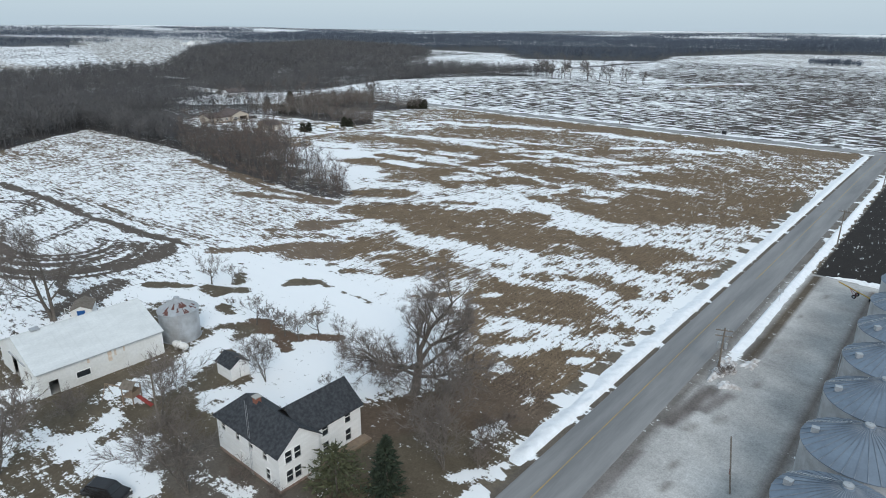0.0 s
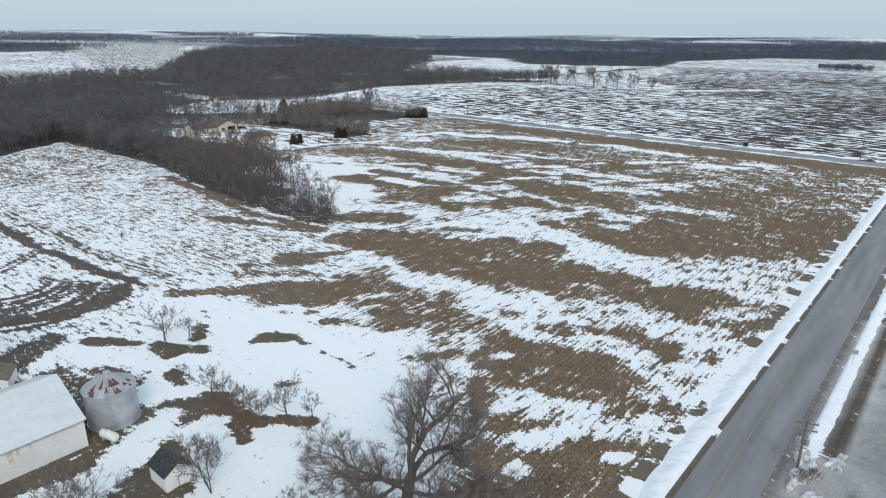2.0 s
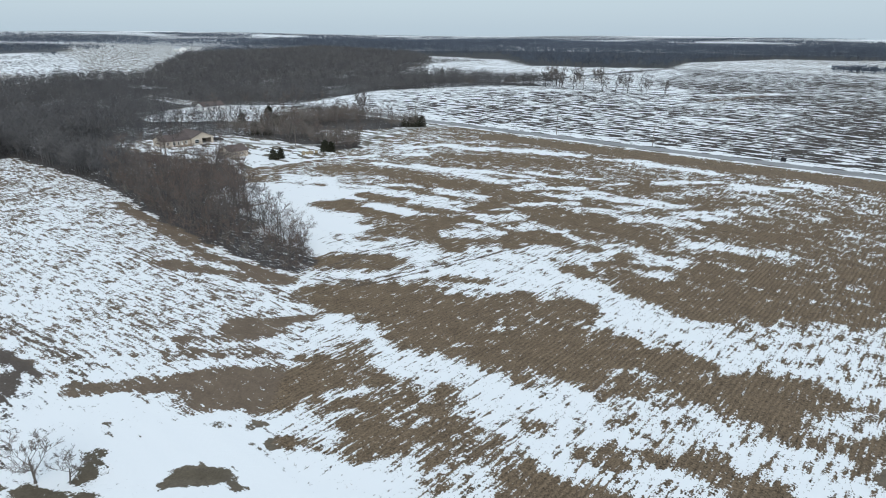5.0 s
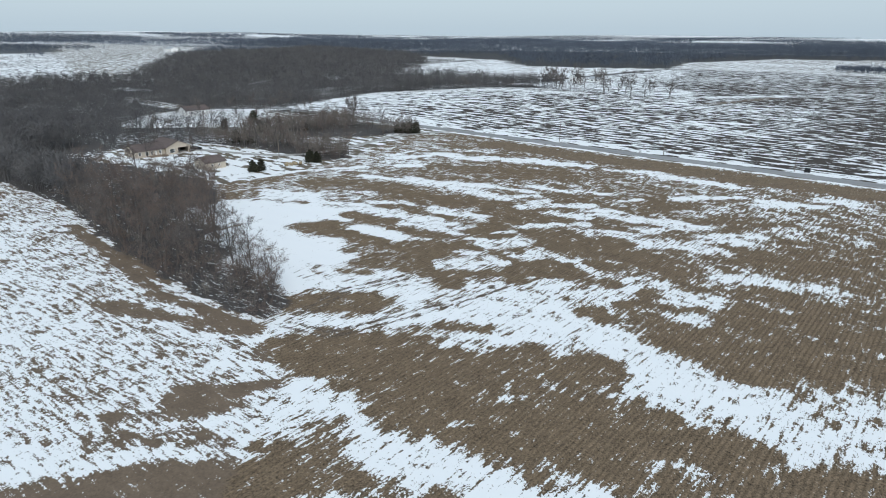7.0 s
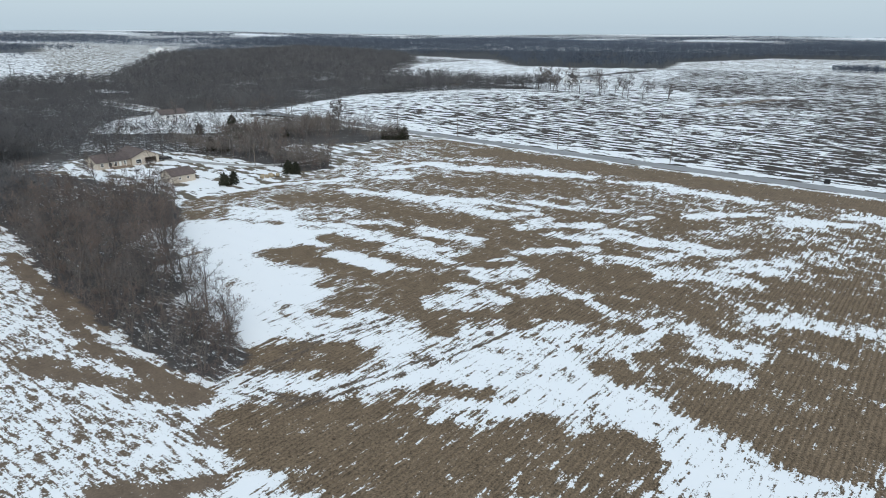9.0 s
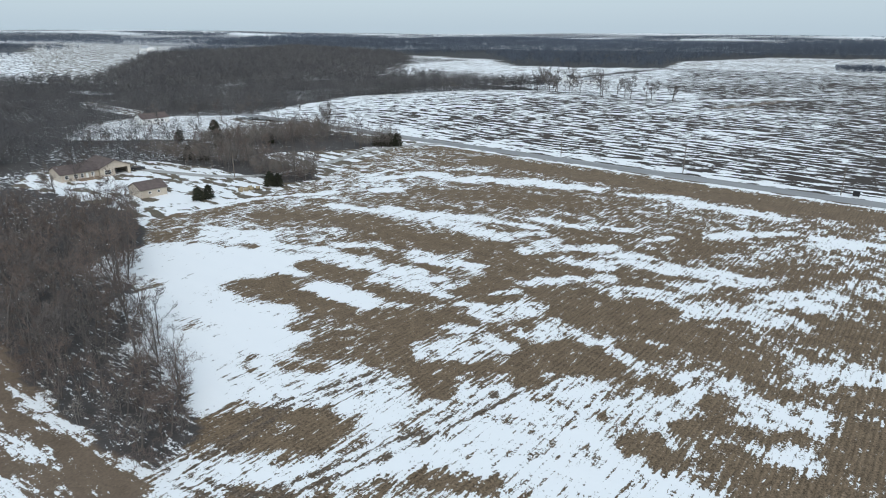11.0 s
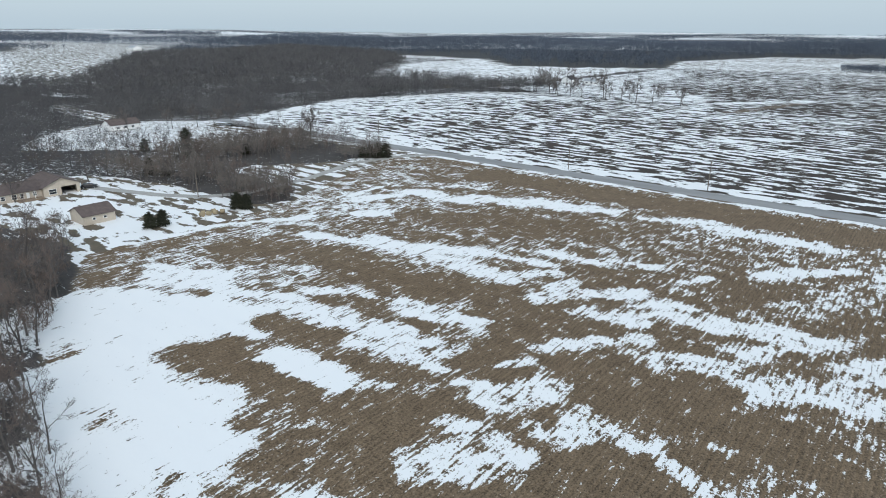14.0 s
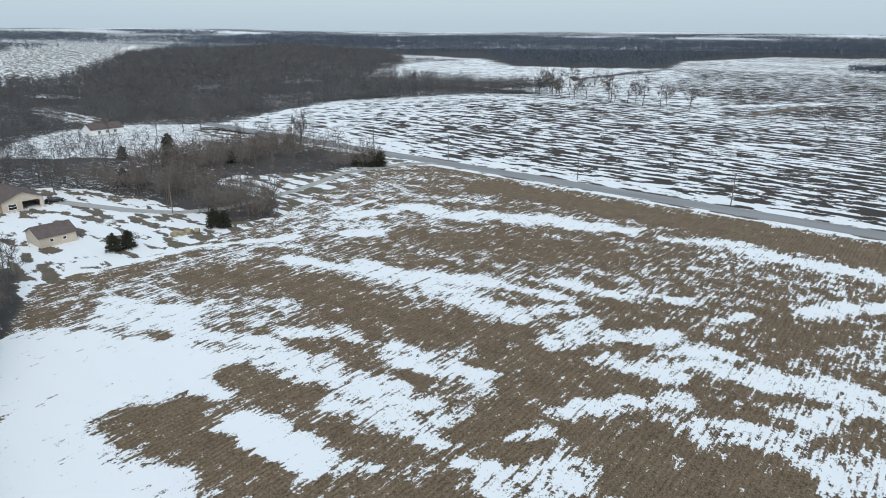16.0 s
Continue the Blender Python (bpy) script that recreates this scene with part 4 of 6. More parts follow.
for i, (x, y, s, a) in enumerate(((-86.3, 53.5, 1.0, 0), (-82.7, 53.8, 0.8, 50), (-79.3, 54.1, 0.9, 100), (-76, 54.4, 0.9, 150), (-75.2, 57.8, 1.0, 200), (-73.2, 60.3, 0.6, 250), (-108.1, 58, 1.15, 300), (-105, 60.5, 0.8, 20), (-95, 54, 0.45, 80), (-60.5, 47.5, 0.6, 10))):
    plant(orchard, x, y, s, a, i == 0)
bush = tree_kind("bush", "rounded leafless bush of brown twigs beside the road", 33, TWIG_RED, TWIG_RED, "roadside bushes", tall=2.6, wide=3.4, forks=8, boughs=5, sprays=5, fine=4, stems=3, thick=0.02, width=0.04)
for i, (x, y, s, a) in enumerate(((-36.6, 51.5, 1.0, 0), (-37.4, 54.5, 0.9, 70), (-35.8, 48.6, 0.8, 140), (-37.0, 57.5, 0.7, 210), (-63, 27.5, 0.6, 30), (-48, 30, 0.8, 10), (-53.5, 28.6, 0.9, 130), (-21.3, 88.4, 0.55, 0), (-20.6, 89.6, 0.5, 90), (-38.9, 55.2, 0.75, 0))):
    plant(bush, x, y, s, a, i == 0)
spruce = evergreen_kind("spruce", "dark green spruce in front of the farmhouse", 41, 8.0, 5.2, tiers=15, per=22)
plant(spruce, -40.2, 38.6, 1.0, 0, True)
pine = evergreen_kind("pine", "loose olive-green pine in front of the farmhouse", 43, 6.6, 8.5, tiers=10, per=26, blunt=0.45, green=PINE_NEEDLE)
plant(pine, -44.4, 35.2, 1.0, 0, True)
cedar = evergreen_kind("cedar", "dense dark green cedar beside the drive", 47, 4.2, 3.6, "cedars", tiers=9, per=34, blunt=0.33, green=CEDAR_GREEN)
for i, (x, y, s, a) in enumerate(((-245.8, 187.0, 1.0, 0), (-245.4, 190.2, 1.0, 90), (-244.5, 211.8, 1.15, 30), (-242.6, 213.6, 1.0, 200), (-266.5, 291.5, 1.3, 60), (-264.2, 293.6, 1.35, 120), (-268.6, 289.4, 1.2, 10), (-271.5, 288.0, 1.0, 40), (-300, 222, 1.2, 0), (-306, 219, 1.3, 20), (-356, 262, 1.6, 60), (-350, 240, 1.2, 90), (-312, 262, 1.1, 60), (-324, 244, 1.3, 10))):
    plant(cedar, x, y, s, a, i == 0)
tall_pine = evergreen_kind("tall_pine", "tall dark pine rising above the woods", 51, 22, 12, tiers=9, per=14)
plant(tall_pine, -750, 289, 1.1, 0, True)
plant(tall_pine, -757, 294, 0.9, 70)

# the grove and the wooded draw
rng = random.Random(7)
kinds = [tree_kind("grove_tree", "slender leafless tree in the brown grove between the fields", 60 + k, GROVE_BARK, GROVE_TWIG if k % 2 else GROVE_RED, "grove trees", tall=9.5 + k, wide=6.5 + 0.4 * k, forks=6, boughs=6, sprays=6, fine=5, stems=1, thick=0.014, width=0.055) for k in range(5)]
thick_kinds = [tree_kind("thicket_shrub", "tangled reddish-brown leafless shrub at the edge of the grove", 80 + k, GROVE_RED, GROVE_RED, "grove shrubs", tall=3.6 + k, wide=3.6, forks=7, boughs=4, sprays=4, fine=4, stems=2, thick=0.012, width=0.06) for k in range(2)]
used = set()


def scatter(corners, count, models, low, high, gap):
    xs, ys = [c[0] for c in corners], [c[1] for c in corners]
    spots, tries = [], 0
    while len(spots) < count and tries < 40000:
        tries += 1
        x, y = rng.uniform(min(xs), max(xs)), rng.uniform(min(ys), max(ys))
        if inside(np.array([x]), np.array([y]), corners)[0] and all((x - a) ** 2 + (y - b) ** 2 > gap * gap for a, b in spots):
            spots.append((x, y))
            m = rng.choice(models)
            plant(m, x, y, rng.uniform(low, high) * (0.62 if x < -232 and 140 < y < 200 else 0.66 if x > -166 else 1.0), rng.uniform(0, 360), m.name not in used)
            used.add(m.name)


scatter(GROVE, 190, kinds, 0.8, 1.25, 2.4)
scatter(STRIP, 105, kinds, 0.6, 1.05, 4.0)
scatter([(-148, 114.5), (-137, 116), (-137, 122), (-160, 132), (-165, 128), (-150, 119)], 26, thick_kinds, 0.8, 1.3, 1.6)
scatter([(-240, 124), (-190, 115.5), (-160, 113.5), (-160, 116.5), (-190, 119), (-240, 128)], 20, thick_kinds, 0.6, 1.1, 2.0)
scatter([(-162, 131), (-187, 137), (-215, 152), (-232, 163), (-236, 160), (-215, 147), (-185, 133)], 20, thick_kinds, 0.6, 1.1, 2.0)
scatter([(-250, 216), (-241, 222), (-241, 229), (-262, 240), (-290, 243), (-290, 220)], 26, thick_kinds, 0.7, 1.2, 2.5)
hedge = tree_kind("field_tree", "leafless tree in the snowy hedgerow beyond the far field", 71, GROVE_BARK, GROVE_TWIG, "hedgerow trees", tall=11, wide=9, forks=8, boughs=6, sprays=6, fine=4, thick=0.02, width=0.14)
for i in range(20):
    u = (i / 19) ** 1.3
    plant(hedge, -345 + 116 * u + rng.uniform(-6, 6), 549 - 16 * u + rng.uniform(-5, 12), rng.uniform(0.7, 1.6), rng.uniform(0, 360), i == 0)
for x, y, s in ((-402, 316, 1.2), (-410, 300, 1.0), (-398, 303, 0.9), (-418, 290, 0.9), (-430, 272, 1.0), (-440, 262, 0.8), (-322, 304, 1.2), (-318, 301, 1.0), (-330, 306, 0.9), (-368, 640, 1.5), (-352, 655, 1.1), (-395, 640, 1.2), (-300, 175, 0.9), (-320, 190, 1.2), (-310, 200, 1.0), (-278, 160, 0.9)):
    plant(hedge, x, y, s, rng.uniform(0, 360))


def wood_mass(name, label, x, y, tall, blades, width, material, seed, stout=1.0):
    """Many distant leafless trees as one mesh: a thin trunk and a haze of upswept twigs for each."""
    r = np.random.RandomState(seed)
    n = len(x)
    z = height(x, y)
    h = tall * r.uniform(0.65, 1.2, n)
    w = stout * h * r.uniform(0.22, 0.38, n)
    # crowns: twig clusters that fill a rounded, uneven head
    a, c = r.uniform(0, math.tau, (n, blades)), r.uniform(-0.75, 1.0, (n, blades))
    rad = r.uniform(0.25, 1.0, (n, blades)) ** 0.45
    flat = np.sqrt(1 - np.minimum(np.abs(c), 0.999) ** 2)
    lump = 1 + 0.25 * np.sin(3 * a + r.uniform(0, 6, (n, 1)))
    d = np.stack([flat * np.cos(a), flat * np.sin(a), c], -1)
    centre = np.stack([x, y, z + 0.6 * h], -1)[:, None, :]
    size = np.stack([w, w, 0.4 * h], -1)[:, None, :]
    p = centre + d * size * (rad * lump)[..., None]
    way = d * 0.8 + r.normal(0, 0.55, (n, blades, 3)) + np.array([0, 0, 0.35])
    way /= np.linalg.norm(way, axis=-1, keepdims=True)
    ln = (h[:, None] * r.uniform(0.08, 0.2, (n, blades)))[..., None]
    side = np.cross(way, r.normal(0, 1, (n, blades, 3)))
    side *= width / (np.linalg.norm(side, axis=-1, keepdims=True) + 1e-9)
    tri = np.stack([p - side - way * ln * 0.4, p + side - way * ln * 0.4, p + way * ln * 0.6], 2).reshape(-1, 3)
    # trunks
    t = np.maximum(0.011 * h, width * 0.35)
    o = np.zeros(n)
    trunk = [np.stack([np.stack([x - c * t, y - s * t, z - 0.3], -1), np.stack([x + c * t, y + s * t, z - 0.3], -1), np.stack([x + o, y + o, z + 0.85 * h], -1)], 1) for c, s in ((1, 0), (0, 1))]
    tri = np.concatenate([tri, np.concatenate(trunk).reshape(-1, 3)])
    me = bpy.data.meshes.new(name)
    me.vertices.add(len(tri))
    me.vertices.foreach_set("co", tri.ravel())
    me.loops.add(len(tri))
    me.loops.foreach_set("vertex_index", np.arange(len(tri)))
    me.polygons.add(len(tri) // 3)
    me.polygons.foreach_set("loop_start", np.arange(0, len(tri), 3))
    shade = np.clip(0.45 * r.rand(n) + 0.35 * cells(x, y, 7, seed + 89) + 0.5 * (cells(x, y, 45, seed + 90) - 0.25), 0, 1)
    tone = np.concatenate([np.repeat(shade, 3 * blades), np.tile(np.repeat(shade, 3), 2)])
    me.attributes.new("tone", "FLOAT", "POINT").data.foreach_set("value", tone.astype(np.float32))
    me.materials.append(material)
    me.update(calc_edges=True)
    return tagged(new(name, me), label, "woods", kind="stuff")


def sample(count, x0, x1, y0, y1, test, seed):
    r = np.random.RandomState(seed)
    x, y = r.uniform(x0, x1, count), r.uniform(y0, y1, count)
    keep = test(x, y)
    return x[keep], y[keep]


def west_near(x, y):
    w = inside(x, y, WEST_WOOD) & (np.hypot(x + 100, y - 150) < 560)
    for c in CLEARINGS:
        w &= ~inside(x, y, c)
    w &= ~((x > -332) & (y > 138) & (y < 202))
    return w & (cells(x, y, 22, 31) > 0.2) & (cells(x, y, 8, 37) > 0.24)


def west_far(x, y):
    w = inside(x, y, WEST_WOOD) & (np.hypot(x + 100, y - 150) >= 560)
    for c in CLEARINGS:
        w &= ~inside(x, y, c)
    return w & (cells(x, y, 60, 32) > 0.12) & (cells(x, y, 13, 38) > 0.22)


def wood_material(name, tones):
    """Leafless crowns that differ from tree to tree."""
    m, n, l, p = nodes_of(name)
    a = n.new("ShaderNodeAttribute")
    a.attribute_name = "tone"
    r = n.new("ShaderNodeValToRGB")
    for i, c in enumerate(tones):
        u = i / (len(tones) - 1)
        e = r.color_ramp.elements[0 if i == 0 else 1] if i in (0, len(tones) - 1) else r.color_ramp.elements.new(u)
        e.color = (*c, 1)
    r.color_ramp.elements[-1].color = (*tones[-1], 1)
    l.new(a.outputs["Fac"], r.inputs["Fac"])
    l.new(r.outputs["Color"], p.inputs["Base Color"])
    p.inputs["Roughness"].default_value = 0.95
    return m


MASS = wood_material("grey_winter_woods", ((0.034, 0.038, 0.04), (0.06, 0.063, 0.07), (0.088, 0.088, 0.094), (0.15, 0.145, 0.145)))
MASS_BROWN = wood_material("brown_thicket", ((0.1, 0.085, 0.078), (0.14, 0.115, 0.1), (0.17, 0.145, 0.13), (0.21, 0.19, 0.17)))
# aerial haze is put into the blue-grey tones of the farthest woods
MASS_HAZE = wood_material("haze_tinted_winter_woods", ((0.045, 0.06, 0.085), (0.065, 0.083, 0.112), (0.095, 0.115, 0.148)))
wx, wy = sample(11500, -660, -240, -60, 700, west_near, 1)
ex, ey = sample(4200, -430, -250, 0, 165, west_near, 21)
wx, wy = np.concatenate([wx, ex]), np.concatenate([wy, ey])
wood_mass("near_woods", "dense grey-brown leafless woodland filling the valley", wx, wy, 11, 100, 0.09, MASS, 3)
wx, wy = sample(30000, -1450, -420, -60, 1200, west_far, 2)
wood_mass("valley_woods", "dense grey leafless woodland across the wide valley", wx, wy, 12, 48, 0.27, MASS, 4)
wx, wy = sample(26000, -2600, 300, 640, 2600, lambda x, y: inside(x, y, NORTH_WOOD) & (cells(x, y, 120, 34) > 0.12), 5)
wood_mass("north_woods", "dark leafless woods coloured haze-blue along the skyline", wx, wy, 13, 22, 0.8, MASS_HAZE, 6, 1.5)
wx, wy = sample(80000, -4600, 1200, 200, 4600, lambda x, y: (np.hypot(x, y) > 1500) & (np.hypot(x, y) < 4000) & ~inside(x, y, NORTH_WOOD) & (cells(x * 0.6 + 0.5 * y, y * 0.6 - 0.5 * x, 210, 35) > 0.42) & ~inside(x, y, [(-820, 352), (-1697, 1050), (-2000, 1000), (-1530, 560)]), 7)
wood_mass("skyline_woods", "belts of distant woods coloured haze-blue near the horizon", wx, wy, 9, 12, 1.5, MASS_HAZE, 8, 2.4)
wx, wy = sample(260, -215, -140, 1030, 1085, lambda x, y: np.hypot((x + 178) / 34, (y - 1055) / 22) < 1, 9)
wood_mass("far_copse", "dark copse standing in the far snowy field", wx, wy, 9, 30, 0.4, MASS_HAZE, 10)
wx, wy = sample(1800, -470, -345, 450, 590, lambda x, y: np.abs((y - 470) - (x + 425) * 1.22 - 14) < 12, 11)
wood_mass("ridge_trees", "row of leafless trees behind the snowy crest", wx, wy, 12, 50, 0.18, MASS, 12)


wx, wy = sample(2600, -350, -236, 200, 306, lambda x, y: inside(x, y, STRIP) & (cells(x, y, 14, 36) > 0.42), 13)
wood_mass("draw_thicket", "dense brown leafless thicket along the wooded draw", wx, wy, 7.0, 60, 0.07, MASS_BROWN, 14)
wx, wy = sample(600, -275, -136, 110, 170, lambda x, y: inside(x, y, GROVE), 15)
wood_mass("grove_undergrowth", "tangled brown brush under the grove trees", wx, wy, 4.0, 50, 0.06, MASS_BROWN, 16)


# ---- buildings ----
def wall_panel(length, tall, thick, holes=(), peak=0.0):
    """An upright wall along x from 0, outside towards -y, with openings (u0, u1, z0, z1) and a gable of the given rise."""
    s = Solid()
    us = sorted({0.0, length, *(h[i] for h in holes for i in (0, 1))})
    zs = sorted({0.0, tall, *(h[i] for h in holes for i in (2, 3))})
    for u0, u1 in zip(us, us[1:]):
        for z0, z1 in zip(zs, zs[1:]):
            u, z = (u0 + u1) / 2, (z0 + z1) / 2
            if not any(h[0] < u < h[1] and h[2] < z < h[3] for h in holes):
                s.box(u0, u1, 0, thick, z0, z1)
    if peak:
        k = len(s.v)
        s.v += [(0, 0, tall), (length, 0, tall), (length / 2, 0, tall + peak), (0, thick, tall), (length, thick, tall), (length / 2, thick, tall + peak)]
        s.f += [(k, k + 1, k + 2), (k + 5, k + 4, k + 3), (k, k + 2, k + 5, k + 3), (k + 1, k + 4, k + 5, k + 2)]
    # weld the blocks into one sheet and drop the faces between them
    index, verts = {}, []
    for p in s.v:
        q = tuple(round(c, 4) for c in p)
        if q not in index:
            index[q] = len(verts)
            verts.append(q)
    faces = [tuple(index[tuple(round(c, 4) for c in s.v[i])] for i in f) for f in s.f]
    seen = collections.Counter(frozenset(f) for f in faces)
    s.v, s.f = verts, [f for f in faces if seen[frozenset(f)] == 1]
    return s


def window_unit(parent, m, u0, u1, z0, z1, name="window", trim=WHITE, sash=True):
    """A sash window set in an opening of a wall panel: frame with rails, sill and pane."""
    f = Solid()
    b = 0.09
    f.box(u0 - b, u1 + b, -0.05, 0.06, z1, z1 + b).box(u0 - b, u0, -0.05, 0.06, z0, z1).box(u1, u1 + b, -0.05, 0.06, z0, z1)
    if sash:
        f.box(u0, u1, 0.02, 0.07, (z0 + z1) / 2 - 0.035, (z0 + z1) / 2 + 0.035)
    w = part(name, f, trim, parent, at=m)
    part("window_sill", Solid().box(u0 - 0.14, u1 + 0.14, -0.1, 0.06, z0 - 0.07, z0), trim, w)
    part("pane", Solid().box(u0, u1, 0.075, 0.1, z0, z1), GLASS, w, "dark glass")
    return w


def door_unit(parent, m, u0, u1, z1, material, name="door"):
    d = part(name, Solid().box(u0 + 0.04, u1 - 0.04, 0.05, 0.1, 0.05, z1 - 0.03).box(u0 + 0.16, u1 - 0.16, 0.03, 0.05, 0.25, z1 * 0.45).box(u0 + 0.16, u1 - 0.16, 0.03, 0.05, z1 * 0.55, z1 - 0.2), material, parent, at=m)
    part("handle", Solid().box(u1 - 0.2, u1 - 0.14, -0.02, 0.05, 0.95, 1.05), GALV, d)
    return d


def gable_roof(parent, x0, x1, y0, y1, eave, rise, over, material, along="x", thick=0.14, ribs=0.0, name="roof", hip=0.0):
    """Two thick slopes with an overhang, a ridge cap, and raised ribs if asked."""
    s = Solid()
    if along == "x":
        mid, half = (y0 + y1) / 2, (y1 - y0) / 2
        def at(u, v, z): return (u, mid + v, z)
        a, b = x0 - over, x1 + over
    else:
        mid, half = (x0 + x1) / 2, (x1 - x0) / 2
        def at(u, v, z): return (mid + v, u, z)
        a, b = y0 - over, y1 + over
    drop = rise / half * over
    for sign in (-1, 1):
        q = [at(a + hip, 0, eave + rise + thick), at(b, 0, eave + rise + thick), at(b, sign * (half + over), eave - drop + thick), at(a, sign * (half + over), eave - drop + thick)]
        s.slab(q, thick)
    if hip:
        s.slab([at(a + hip, 0, eave + rise + thick), at(a, -half - over, eave - drop + thick), at(a, half + over, eave - drop + thick)], thick)
    r = part(name, s, material, parent)
    c = Solid()
    k = 0.16
    for sign in (-1, 1):
        c.slab([at(a + hip, 0, eave + rise + thick + 0.05), at(b, 0, eave + rise + thick + 0.05), at(b, sign * k, eave + rise + thick + 0.05 - k * rise / half), at(a + hip, sign * k, eave + rise + thick + 0.05 - k * rise / half)], 0.03)
    part("ridge_cap", c, material, r)
    if ribs:
        n = int((b - a) / ribs)
        for i in range(1, n):
            u = a + (b - a) * i / n
            g = Solid()
            for sign in (-1, 1):
                g.slab([at(u - 0.03, sign * k, eave + rise + thick + 0.03 - k * rise / half), at(u + 0.03, sign * k, eave + rise + thick + 0.03 - k * rise / half), at(u + 0.03, sign * (half + over), eave - drop + thick + 0.03), at(u - 0.03, sign * (half + over), eave - drop + thick + 0.03)], 0.025)
            part("rib", g, material, r)
    return r


def walls_box(parent, x0, x1, y0, y1, tall, material, holes, gable_on="x", rise=0.0, thick=0.18, west_gable=True):
    """Four wall panels. holes: openings by side (south, east, north, west). Returns the poses of the sides."""
    poses = {"south": pose(x0, y0, 0), "east": pose(x1, y0, 0, 0, 0, 90), "north": pose(x1, y1, 0, 0, 0, 180), "west": pose(x0, y1, 0, 0, 0, -90)}
    spans = {"south": x1 - x0, "east": y1 - y0, "north": x1 - x0, "west": y1 - y0}
    for side, m in poses.items():
        gable = side in (("east", "west") if gable_on == "x" else ("south", "north"))
        inset = 0 if gable else thick
        panel = wall_panel(spans[side], tall, thick, holes.get(side, ()), rise if gable and (west_gable or side != "west") else 0.0)
        panel.v = [(min(max(x, inset), spans[side] - inset), y, z) for x, y, z in panel.v]
        part("wall", panel, material, parent, at=m)
    return poses


# farmhouse: two gabled wings
house = thing("farmhouse", pose(0, 0, 0), "white two-storey farmhouse with dark shingled gable roofs", "house")
front = [(0.9, 1.75, 3.3, 4.75), (2.1, 2.95, 3.3, 4.75), (0.9, 1.75, 0.8, 2.3), (2.0, 2.85, 0.8, 2.3)]
front_door = (3.7, 4.6, 0.3, 2.4)
south = [(9.2, 9.95, 3.2, 4.3), (9.6, 10.3, 0.8, 2.2), (6.6, 7.3, 3.4, 4.4), (1.0, 1.8, 3.3, 4.2), (4.0, 4.7, 3.3, 4.3)]
south_door = (4.6, 5.5, 0.0, 2.1)
sides = walls_box(house, -61.2, -49.2, 31.4, 36.9, 4.85, WHITE, {"east": front + [front_door], "south": south + [south_door]}, "x", 2.25, west_gable=False)
for h in front:
    window_unit(house, sides["east"], *h)
for h in south:
    window_unit(house, sides["south"], *h)
door_unit(house, sides["east"], front_door[0], front_door[1], front_door[3], WHITE)
door_unit(house, sides["south"], south_door[0], south_door[1], south_door[3], WHITE)
wing = [(1.2, 2.05, 3.2, 4.7), (4.6, 5.45, 3.2, 4.7), (1.2, 2.05, 0.7, 2.3), (4.6, 5.45, 0.7, 2.3)]
sides2 = walls_box(house, -56.2, -50.1, 36.9, 44.0, 4.8, WHITE, {"east": wing}, "y", 2.3)
for h in wing:
    window_unit(house, sides2["east"], *h)
gable_roof(house, -61.2, -49.2, 31.4, 36.9, 4.85, 2.25, 0.32, SHINGLE, "x", hip=2.6)
gable_roof(house, -56.2, -50.1, 35.6, 44.0, 4.8, 2.3, 0.3, SHINGLE, "y")
chimney = part("chimney", Solid().box(-57.0, -56.3, 33.8, 34.5, 6.3, 7.7), BRICK_RED, house, "red brick chimney")
part("chimney_cap", Solid().box(-57.1, -56.2, 33.7, 34.6, 7.7, 7.82), CONCRETE, chimney)
part("foundation", Solid().box(-61.1, -49.12, 31.32, 31.4, 0, 0.35).box(-50.1, -50.02, 36.9, 44.0, 0, 0.3).box(-49.2, -49.12, 31.4, 36.9, 0, 0.3), FOOTING, house, "weathered brick footing")
porch = part("porch", Solid().box(-50.0, -48.6, 37.1, 44.4, 0.0, 0.32), CEDAR_WOOD, house, "low wooden porch deck")
part("step", Solid().box(-49.1, -48.2, 34.9, 36.2, 0.0, 0.2), CONCRETE, house)
part("antenna_mast", Solid().tube((-54.3, 31.2, 0), (-54.3, 31.2, 9.6), 0.03, 0.02, 5).tube((-54.0, 31.2, 0), (-54.0, 31.2, 9.2), 0.02, 0.02, 5), GALV, house)

# barn
barn = thing("barn", pose(0, 0, 0), "long white steel barn with an open door and rust-streaked side", "barn")
barn_holes = {"south": [(4.6, 7.6, 0, 3.5), (11.6, 12.5, 2.0, 2.8)], "east": [(1.3, 2.5, 0, 2.1), (4.8, 6.6, 1.1, 2.0)]}
bs = walls_box(barn, -103.2, -88.6, 21.2, 38.5, 3.8, BARN_WHITE, barn_holes, "y", 3.1, 0.15)
gable_roof(barn, -103.2, -88.6, 21.2, 38.5, 3.8, 3.1, 0.25, BARN_ROOF, "y", 0.1, 0.9)
window_unit(barn, bs["east"], 4.8, 6.6, 1.1, 2.0, sash=False)
part("sliding_door", Solid().box(7.7, 10.6, -0.12, -0.04, 0.05, 3.55), BARN_WHITE, barn, at=bs["south"])
part("door_track", Solid().box(4.4, 10.8, -0.16, 0.0, 3.6, 3.72), GALV, barn, at=bs["south"])
for u, w, h in ((9.2, 0.55, 1.6), (10.1, 0.3, 1.0), (11.4, 0.25, 0.8), (6.4, 0.3, 0.7)):
    part("rust_streak", Solid().box(u, u + w, -0.012, -0.002, 3.5 - h, 3.55), RUST_STREAK, barn, "orange rust streak", at=bs["east"])
part("gutter", Solid().box(0, 17.3, -0.34, -0.22, 3.62, 3.72), GALV, barn, at=bs["east"])
